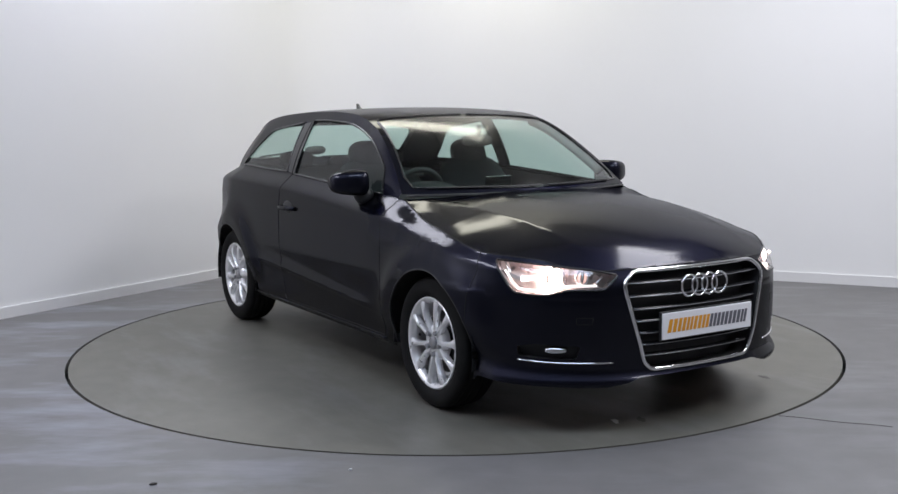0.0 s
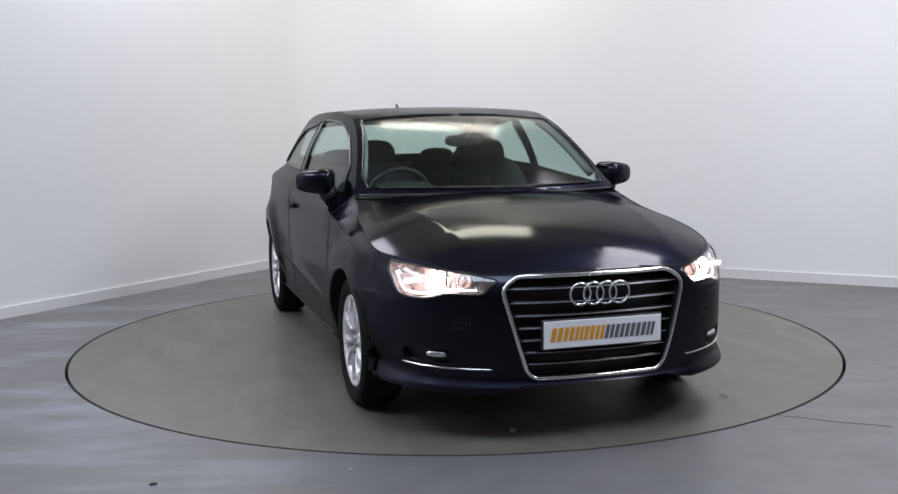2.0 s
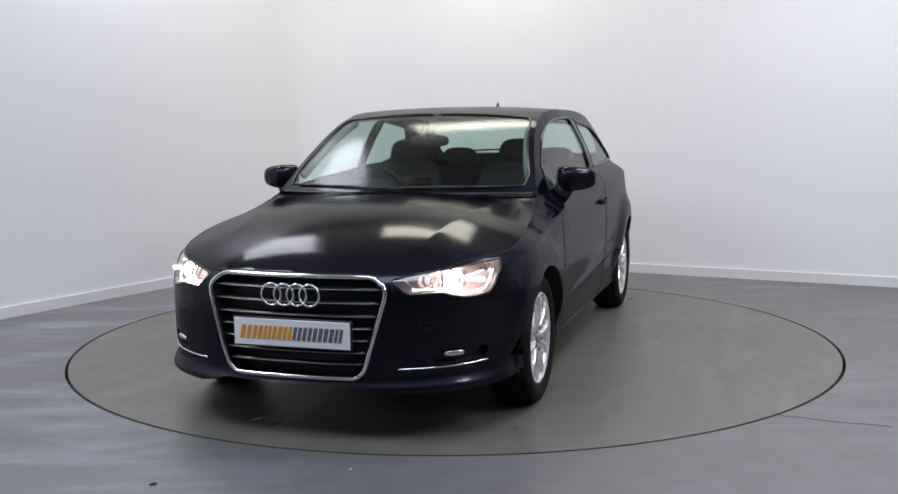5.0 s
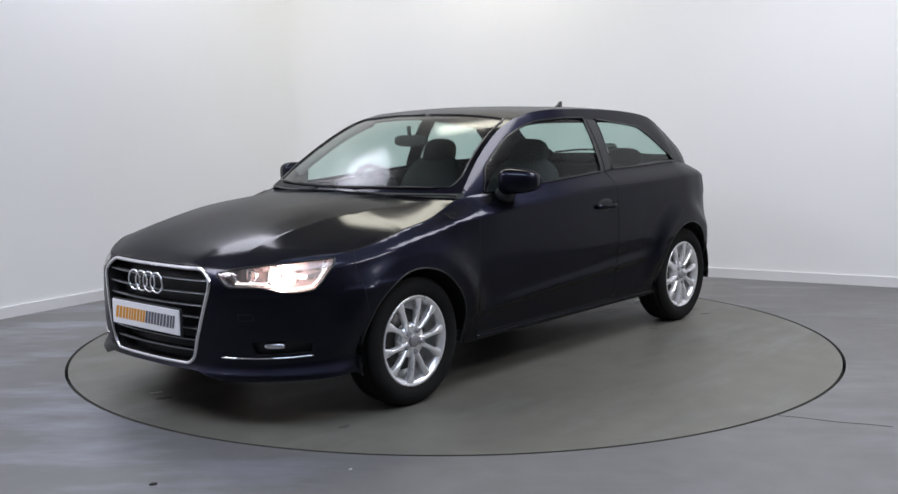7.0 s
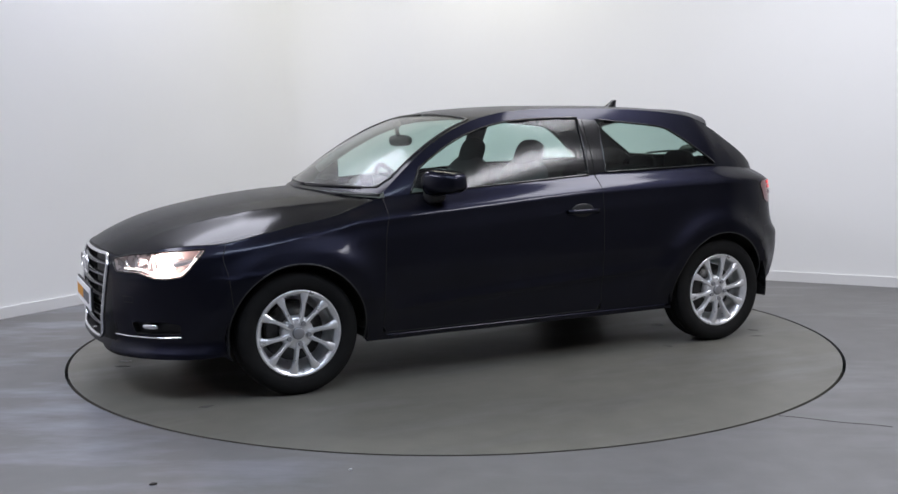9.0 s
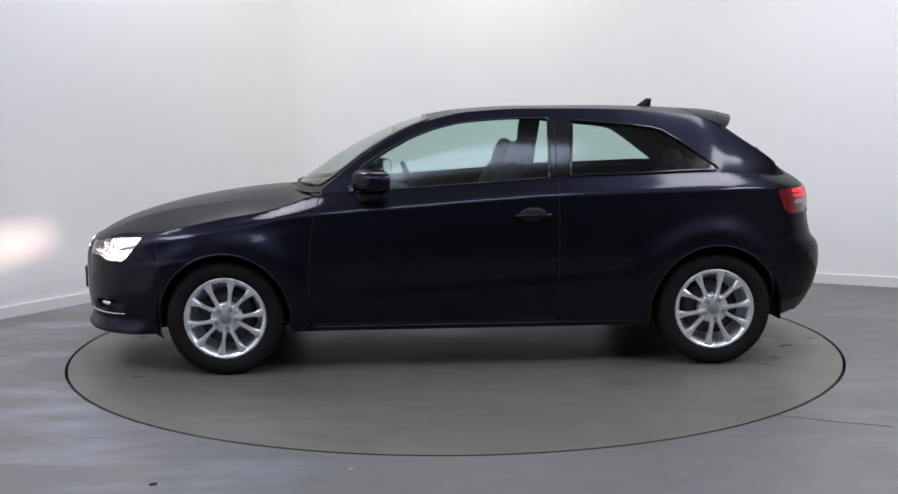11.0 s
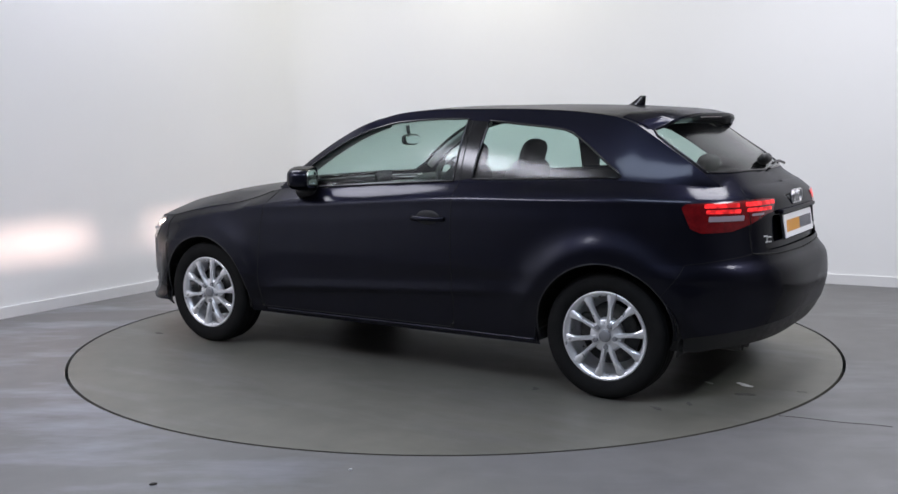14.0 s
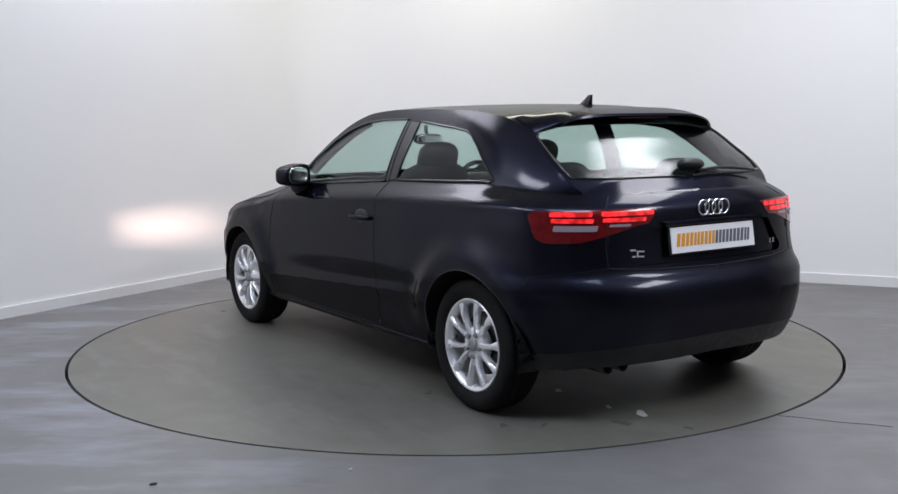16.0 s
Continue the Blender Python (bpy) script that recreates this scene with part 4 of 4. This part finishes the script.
def front_end(car):
    grille = part("grille", sheet("grille", GRILLE, [], 0.03, shell_in(0.075), BLACK, both=True), None, car, "black slatted radiator grille with a chrome surround")
    half = [p for p in dense(GRILLE, 0.02) if p[0] > 0.004]
    P = shell(np.array(half), -0.002)
    loop = list(P) + [p * np.array([1, -1, 1]) for p in P[::-1]]
    part("surround", tube_mesh("surround", loop, 0.0095, CHROME, 10, True), None, grille, "bright chrome grille surround")
    for side in (False, True):
        part("grille_wall", skirt("grille_wall", half, 0.004, 0.078, BLACK, side, closed=False), None, grille)
    for z in (0.640, 0.584, 0.530, 0.478, 0.428, 0.378, 0.330):
        lim = 0.405 - (0.645 - z) * 0.28
        Y = np.linspace(-lim, lim, 25)
        P = [shell(np.array([(qf(abs(y)), z)]), 0.03)[0] * np.array([1, 1 if y >= 0 else -1, 1]) for y in Y]
        part("slat", tube_mesh("slat", P, 0.009, GLOSS_BLACK, 8, False, 1.9), None, grille)
        # the reflection along each slat is put into this edge's lighter colour
        part("slat_edge", tube_mesh("slat_edge", np.array(P) + (0.019, 0, 0.0), 0.0022, SLAT, 6), None, grille, "thin metal slat edge, lightened for its reflection")
    rings_at(car, 2.168, 0.615, 0.0445, 0.058, 0.0052, 1)
    for side in (False, True):
        headlamp(car, side)
        fog = part("fog_recess", sheet("fog_recess", FOG, [], 0.03, shell_in(0.03), BLACK, side), None, car, "black recess round the fog lamp")
        part("recess_wall", skirt("recess_wall", FOG, 0.002, 0.032, BLACK, side), None, fog)
        trim = [(0.46, 0.312), (0.56, 0.312), (0.68, 0.313), (0.78, 0.315), (0.872, 0.320)]
        P = shell(dense(trim, 0.02, False), -0.001)
        part("chrome_strip", tube_mesh("chrome_strip", flip_y(P) if side else P, 0.0042, CHROME, 8), None, fog, "thin chrome strip")
        c = shell(np.array([(0.705, 0.366)]), 0.012)[0]
        V, F = cushion(0.014, 0.046, 0.013, 3.0)
        sg = -1 if side else 1
        part("fog_lamp", mesh_of("fog_lamp", V, F, REFLECTOR), None, fog, "clear fog lamp", pose(c[0], sg * c[1], c[2], 0, 0, sg * 38))
        # headlamp washer cover
        wash = [(qf(0.53), 0.505), (qf(0.59), 0.505), (qf(0.59), 0.478), (qf(0.535), 0.478), (qf(0.53), 0.505)]
        seam(car, wash, shell, side, 0.0014, "washer_cover")
    plate(car, "front_plate", pose(2.184, 0.008, 0.457, 90, 0, 90))


def rings_at(car, x, z, r, step, thick, face):
    """Four bright linked rings."""
    base = part("emblem", mesh_of("emblem", [(p[0] + x, p[1] - 1.5 * step, p[2] + z) for p in ring(r, thick)[0]], ring(r, thick)[1], CHROME), None, car, "four linked chrome rings")
    for i in (1, 2, 3):
        part("emblem_ring", mesh_of("emblem_ring", [(p[0] + x + 0.001 * face * (i % 2), p[1] + (i - 1.5) * step, p[2] + z) for p in ring(r, thick)[0]], ring(r, thick)[1], CHROME), None, base)


def plate(parent, name, m):
    """A dealer's plate: white, with slanting bars in orange and grey; its face looks along +z before it is placed."""
    back = part(name + "_holder", box(0.54, 0.125, 0.012, (0, 0, -0.009), 0.005), BLACK, parent, "black plate holder", m)
    p = part(name, box(0.525, 0.112, 0.006, (0, 0, 0), 0.002), PLATE_WHITE, back, "white plate with a row of orange and grey bars")
    x = -0.232
    for i, w in enumerate((0.056, 0.05, 0.04, 0.05, 0.044, 0.044, 0.046, 0.048, 0.050, 0.038)):
        bm = bmesh.new()
        h, sl, mat = 0.028, 0.012, ORANGE if i < 5 else GREY_PRINT
        # two plain slanting strokes for each character
        for u0, u1, v0, v1 in ((0.04, 0.40, -1, 1), (0.54, 0.90, -1, 1)):
            q = []
            for u, v in ((u0, v0), (u1, v0), (u1, v1), (u0, v1)):
                q.append(bm.verts.new((x + u * w + sl * v * 0.5, v * h, 0.0036)))
            bm.faces.new(q)
        ext = bmesh.ops.extrude_face_region(bm, geom=list(bm.faces))
        bmesh.ops.translate(bm, vec=(0, 0, 0.0008), verts=[v for v in ext["geom"] if isinstance(v, bmesh.types.BMVert)])
        bmesh.ops.recalc_face_normals(bm, faces=bm.faces)
        part("bar", bm, mat, p, "orange bar" if i < 5 else "grey bar")
        x += w
    return back


def mirror_unit(car, side):
    sg = -1 if side else 1
    V, F = cushion(0.088, 0.104, 0.064, 3.5, 18, 30)
    V = [(v[0] * (1.0 - 0.2 * v[1] / 0.098) - 0.12 * v[1] * (1 if v[1] > 0 else 0), v[1], v[2] * (1 - 0.18 * v[1] / 0.098)) for v in V]
    V = [(max(v[0], -0.058), sg * v[1], v[2]) for v in V]
    if side:
        F = [f[::-1] for f in F]
    house = part("door_mirror", mesh_of("door_mirror", V, F, PAINT), None, car, "dark blue-black door mirror", pose(0.512, sg * 0.876, 1.008, 0, 0, sg * 20))
    part("mirror_base", mesh_of("mirror_base", *cushion(0.06, 0.05, 0.045, 2.6), BLACK), None, house, "black mirror foot", pose(0.005, sg * -0.075, -0.066, sg * -35, 0, 0))
    V, F = cushion(0.004, 0.078, 0.050, 3.0)
    part("mirror_pane", mesh_of("mirror_pane", V, F, MIRROR), None, house, "mirror glass", pose(-0.0585, sg * 0.004, 0.0))
    P = [(0.072 * math.cos(a) * (1.0 - 0.25 * math.sin(a)), sg * 0.097 * math.sin(a), -0.014) for a in np.linspace(-1.2, 1.45, 16)]
    part("mirror_joint", tube_mesh("mirror_joint", P, 0.003, SEAM, 6), None, house)


def door_handle(car, side):
    sg = -1 if side else 1
    y = float(shell(np.array([(qs(-0.31), 0.835)]))[0, 1])
    cup = part("handle_cup", mesh_of("handle_cup", *cushion(0.074, 0.006, 0.042, 2.1), BLACK), None, car, "black recess behind the door handle", pose(-0.322, sg * (y - 0.001), 0.822))
    P = [(0.10, sg * 0.004, 0), (0.085, sg * 0.022, 0.0), (0.04, sg * 0.030, 0), (-0.04, sg * 0.030, 0), (-0.085, sg * 0.022, 0), (-0.10, sg * 0.004, 0)]
    part("door_handle", tube_mesh("door_handle", dense(P, 0.012, False), 0.013, PAINT, 12, False, 0.7), None, cup, "dark blue-black bar handle")


def tail_lamp(car, side):
    lamp = part("tail_lamp", sheet("tail_lamp", TAIL, [], 0.025, shell_in(-0.003), TAIL_RED, side), None, car, "red tail lamp with lit bars")
    part("lamp_edge", skirt("lamp_edge", TAIL, -0.003, 0.03, GLOSS_BLACK, side), None, lamp)
    seam(lamp, [(SPLIT, 0.932), (SPLIT + 0.01, 0.80)], shell_in(-0.003), side, 0.0022)
    for q0, q1, z0, z1, mat, lab in ((4.562, 4.760, 0.916, 0.936, TAIL_LIT, "lit red bar"), (4.568, 4.764, 0.890, 0.908, TAIL_LIT, "lit red bar"),
                                     (4.803, 5.065, 0.917, 0.937, TAIL_LIT, "lit red bar"), (4.806, 5.020, 0.892, 0.909, TAIL_LIT, "lit red bar"),
                                     (4.580, 4.782, 0.855, 0.879, TAIL_CLEAR, "clear reversing lamp"), (4.837, 4.940, 0.872, 0.883, TAIL_CLEAR, "clear reversing lamp")):
        poly = rounded([(q0, z0), (q1, z0), (q1 + 0.006, z1), (q0 + 0.004, z1)], 0.006)
        part("lamp_bar", sheet("lamp_bar", poly, [], 0.02, shell_in(-0.0055), mat, side), None, lamp, lab)


def rear_end(car):
    # roof spoiler, a blade across the tailgate's top
    V, F = [], []
    Y = np.linspace(-0.58, 0.58, 31)
    k = 8
    for y in Y:
        e = (abs(y) / 0.58) ** 4.5
        base = roof_surface(np.array([(-1.27, y * 0.99), (-1.36, y * 0.99)]))
        thin = 1 - 0.8 * e
        tip = -1.53 + 0.12 * e
        zt = 1.346 - 0.085 * e
        V += [(-1.27, y, base[0, 2] + 0.002), (-1.36, y, max(base[1, 2] + 0.004, 1.376 - 0.075 * e)), (-1.43 + 0.03 * e, y, 1.368 - 0.085 * e), (tip, y, zt), (tip - 0.004 * thin, y, zt - 0.012 * thin),
              (max(tip, -1.47), y, zt - 0.036 * thin), (-1.40, y, zt - 0.052 * thin), (-1.36, y, base[1, 2] - 0.03 * thin)]
    for i in range(len(Y) - 1):
        for j in range(k):
            l = (j + 1) % k
            F.append((i * k + j, i * k + l, (i + 1) * k + l, (i + 1) * k + j))
    F += [tuple(range(k))[::-1], tuple((len(Y) - 1) * k + j for j in range(k))]
    me = mesh_of("roof_spoiler", V, F, PAINT)
    bm = bmesh.new()
    bm.from_mesh(me)
    bmesh.ops.recalc_face_normals(bm, faces=bm.faces)
    bm.to_mesh(me)
    bm.free()
    me.set_sharp_from_angle(angle=radians(38))
    sp = part("roof_spoiler", me, None, car, "dark blue-black roof spoiler")
    part("brake_light", box(0.01, 0.32, 0.012, (-1.512, 0, 1.328), 0.003), TAIL_RED, sp, "unlit red high brake light")
    for side in (False, True):
        tail_lamp(car, side)
    # rear plate, emblem and badges
    plate(car, "rear_plate", pose(-1.973, 0.016, 0.80, 90, 0, -90) @ pose(0, 0, 0, -9))
    part("plate_lamp_bar", box(0.03, 0.62, 0.02, (-1.960, 0, 0.874), 0.006), PAINT, car)
    rings_at(car, -1.956, 0.930, 0.0325, 0.0425, 0.0045, -1)
    for y, z, w, h, lab in ((0.468, 0.757, 0.036, 0.034, ""), (0.425, 0.753, 0.032, 0.027, ""), (-0.40, 0.752, 0.020, 0.020, ""), (-0.425, 0.752, 0.020, 0.020, "")):
        x = float(shell(np.array([(qr(abs(y)), z)]), 0.018)[0, 0])
        bm = box(0.004, w, h * 0.22, (0, 0, h * 0.4), 0.001)
        box(0.004, w, h * 0.22, (0, 0, -h * 0.4), 0.001, bm)
        box(0.004, w * 0.22, h, (0, w * 0.4, 0), 0.001, bm)
        part("model_badge", bm, ALLOY, car, "small silver badge of plain bars", pose(x - 0.010, y, z, 0, 0, (-28 if y > 0 else 28)))
    # rear wiper
    P = roof_surface(np.array([(-1.77, 0.03)]))[0]
    hub = part("rear_wiper", mesh_of("rear_wiper", *cushion(0.034, 0.085, 0.026, 2.6), BLACK), None, car, "black rear wiper", pose(P[0] - 0.014, -0.035, P[2] + 0.02, 4, 38, 8))
    arm = [roof_surface(np.array([(-1.80 + 0.05 * s, -0.06 - 0.42 * s)]))[0] + (-0.016, 0, 0.02) for s in np.linspace(0, 1, 10)]
    part("wiper_arm", tube_mesh("wiper_arm", arm, 0.007, BLACK, 8), None, car, "black wiper arm")
    # exhaust tips and lower valance
    for y in (0.44, 0.53):
        V, F = lathe([(0.028, 0.0), (0.031, 0.002), (0.031, 0.12), (0.026, 0.12), (0.026, 0.01)], 24)
        part("exhaust_tip", mesh_of("exhaust_tip", [(-v[1] - 1.74, v[0] + y, v[2] + 0.262) for v in V], F, STEEL), None, car, "steel exhaust pipe end")
    low = [(qs(-1.65), 0.256), (4.55, 0.250), (4.65, 0.266), (4.75, 0.272), (4.88, 0.275), (Q3, 0.285), (Q3, 0.387), (5.208, 0.384), (4.894, 0.373), (4.689, 0.355), (4.481, 0.329), (qs(-1.65), 0.316)]
    part("rear_valance", sheet("rear_valance", low, [], 0.03, shell_in(0.004), BLACK, both=True), None, car, "black lower rear valance")
    # roof aerial
    V, F = [], []
    for s in np.linspace(0, 1, 8):
        half, zz, x0, x1 = 0.016 * (1 - 0.75 * s), 0.052 * s, 0.06 - 0.08 * s ** 0.8, -0.05 - 0.004 * s
        for j in range(12):
            a = 2 * math.pi * j / 12
            V.append(((x0 + x1) / 2 + (x0 - x1) / 2 * math.cos(a), half * math.sin(a), zz))
    F = [(i * 12 + j, i * 12 + (j + 1) % 12, (i + 1) * 12 + (j + 1) % 12, (i + 1) * 12 + j) for i in range(7) for j in range(12)] + [tuple(range(84, 96))]
    zr = float(roof_surface(np.array([(-1.1, 0.0)]))[0, 2])
    part("aerial", mesh_of("aerial", V, F, GLOSS_BLACK), None, car, "black shark-fin aerial", pose(-1.10, 0, zr - 0.004))


def seat(car, y):
    s = part("front_seat", mesh_of("front_seat", *cushion(0.26, 0.26, 0.09, 3.5), CLOTH), None, car, "charcoal cloth front seat", pose(0.16, y, 0.55, 0, -6, 0))
    part("seat_back", mesh_of("seat_back", *cushion(0.075, 0.25, 0.31, 3.2, 16, 24), CLOTH), None, s, "", pose(-0.29, 0, 0.29, 0, -20, 0))
    part("headrest", mesh_of("headrest", *cushion(0.05, 0.125, 0.095, 2.8), CLOTH), None, s, "", pose(-0.38, 0, 0.605, 0, -14, 0))
    for d in (-0.05, 0.05):
        part("headrest_post", tube_mesh("headrest_post", [(-0.355, d, 0.48), (-0.375, d, 0.56)], 0.006, STEEL, 8), None, s)
    part("seat_base", box(0.4, 0.42, 0.28, (0, 0, -0.2), 0.03), TRIM, s)


def cabin(car):
    for y in (0.36, -0.36):
        seat(car, y)
    bench = part("rear_bench", mesh_of("rear_bench", *cushion(0.26, 0.56, 0.1, 4), CLOTH), None, car, "charcoal cloth rear bench", pose(-0.93, 0, 0.53, 0, -6, 0))
    part("bench_back", mesh_of("bench_back", *cushion(0.07, 0.57, 0.26, 4, 16, 28), CLOTH), None, bench, "", pose(-0.27, 0, 0.27, 0, -20, 0))
    for y in (0.36, 0.0, -0.36):
        part("headrest", mesh_of("headrest", *cushion(0.045, 0.125, 0.06 if y else 0.045, 2.8), CLOTH), None, bench, "", pose(-0.39, y, 0.575 if y else 0.545, 0, -14, 0))
    dash = part("dashboard", mesh_of("dashboard", *cushion(0.33, 0.70, 0.10, 3.2, 16, 36), TRIM), None, car, "charcoal plastic dashboard", pose(0.62, 0, 0.84, 0, 4, 0))
    part("binnacle", mesh_of("binnacle", *cushion(0.12, 0.17, 0.05, 2.6), TRIM), None, dash, "", pose(-0.19, -0.36, 0.085))
    part("display_screen", box(0.012, 0.17, 0.075, (-0.035, 0, 0.135), 0.003), GLOSS_BLACK, dash, "black pop-up display screen")
    V, F = ring(0.18, 0.015, 36, 10)
    wheel_ = part("steering_wheel", mesh_of("steering_wheel", V, F, TRIM), None, car, "black steering wheel", pose(0.28, -0.36, 0.888, 0, 24, 0))
    part("airbag_cover", mesh_of("airbag_cover", *cushion(0.03, 0.075, 0.06, 2.6), TRIM), None, wheel_)
    for a in (0, 180, 270):
        c, s = math.cos(radians(a)), math.sin(radians(a))
        part("wheel_spoke", tube_mesh("wheel_spoke", [(0, 0.05 * c, 0.05 * s), (0, 0.175 * c, 0.175 * s)], 0.014, TRIM, 8), None, wheel_)
    rear = part("cabin_mirror", mesh_of("cabin_mirror", *cushion(0.018, 0.115, 0.034, 3.0), TRIM), None, car, "black cabin mirror", pose(0.38, 0, 1.207, 0, 0, 8))
    part("mirror_face", mesh_of("mirror_face", *cushion(0.003, 0.105, 0.028, 3.0), MIRROR), None, rear, "mirror glass", pose(-0.018, 0, 0))
    part("mirror_stem", tube_mesh("mirror_stem", [(0, 0, 0.01), (0.02, 0, 0.05), (0.02, 0, 0.085)], 0.012, TRIM, 8), None, rear)
    # headliner, parcel shelf, floor and inner side trim
    lin = [(x, float(RAIL_Y(x)) - 0.03) for x in np.linspace(0.17, -1.36, 24)]
    part("headliner", sheet("headliner", [(0.19, 0.0)] + lin + [(-1.36, 0.0)], [], 0.08, lambda P: roof_surface(P) - (0, 0, 0.03), HEADLINER, both=True), None, car, "grey cloth headliner")
    part("parcel_shelf", box(0.46, 1.16, 0.025, (-1.46, 0, 0.93), 0.008), TRIM, car, "charcoal parcel shelf")
    part("cabin_floor", box(2.3, 1.4, 0.04, (-0.3, 0, 0.30), 0.01), TRIM, car)
    part("console", mesh_of("console", *cushion(0.42, 0.10, 0.17, 4), TRIM), None, car, "charcoal centre console", pose(0.15, 0, 0.50))
    for side in (False, True):
        poly = [(x, float(edge_z(x)) - 0.012) for x in np.linspace(0.75, -1.25, 20)] + [(-1.25, 0.72), (-0.93, 0.72), (-0.90, 0.5), (0.75, 0.5)]
        part("door_trim", sheet("door_trim", [(qs(x), z) for x, z in poly], [], 0.08, shell_in(0.065), TRIM, side), None, car, "charcoal inner side trim")
        for x0, x1, nm in ((0.70, 0.17, "pillar_trim"),):
            P = [roof_surface(np.array([(x, float(RAIL_Y(x)) - 0.04)]))[0] - (0.03, 0.0, 0.03) for x in np.linspace(x0, x1, 12)]
            part(nm, tube_mesh(nm, [flip_y(p) if side else p for p in P], 0.026, HEADLINER, 8), None, car, "grey pillar lining")


def cowl(car):
    """Black scuttle between bonnet and windscreen, with the two wiper arms."""
    P = [(1.0 - 0.2 * (y / 0.72) ** 2 + 0.0, y, 0.946) for y in np.linspace(-0.70, 0.70, 31)]
    part("scuttle", tube_mesh("scuttle", P, 0.007, BLACK, 8, False, 2.4), None, car, "black plastic scuttle under the windscreen")
    for y0, y1, lift in ((-0.60, 0.02, 0.0), (0.05, 0.56, 0.0)):
        Y = np.linspace(y0, y1, 14)
        P = [roof_surface(np.array([(0.972 - 0.2 * (y / 0.72) ** 2 - lift * (0.2 + 0.8 * (y - y0) / (y1 - y0)) * 0.9, y)]))[0] + (0.004, 0, 0.006) for y in Y]
        part("windscreen_wiper", tube_mesh("windscreen_wiper", P, 0.0045, BLACK, 8), None, car, "black windscreen wiper")


def car_thing():
    car = new("car")
    tagged(car, "dark blue-black three-door hatchback car with lit lamps, on the turntable", "car")
    body(car)
    for x in (AXLE, -AXLE):
        for left in (True, False):
            wheel(car, x, (0.828 if left else -0.828), left)
    front_end(car)
    rear_end(car)
    for side in (False, True):
        mirror_unit(car, side)
        door_handle(car, side)
    cowl(car)
    cabin(car)
    return car


room()
disc = platform()
car = car_thing()


def motions():
    rows_disc, rows_car = [], []
    for t, a in HEADINGS:
        c, s = math.cos(radians(a)), math.sin(radians(a))
        rows_disc.append((t, pose(0, 0, 0, 0, 0, a)))
        rows_car.append((t, pose(CAR_X * c - CAR_Y * s, CAR_X * s + CAR_Y * c, 0, 0, 0, a)))
    walk(disc, rows_disc)
    walk(car, rows_car)


motions()
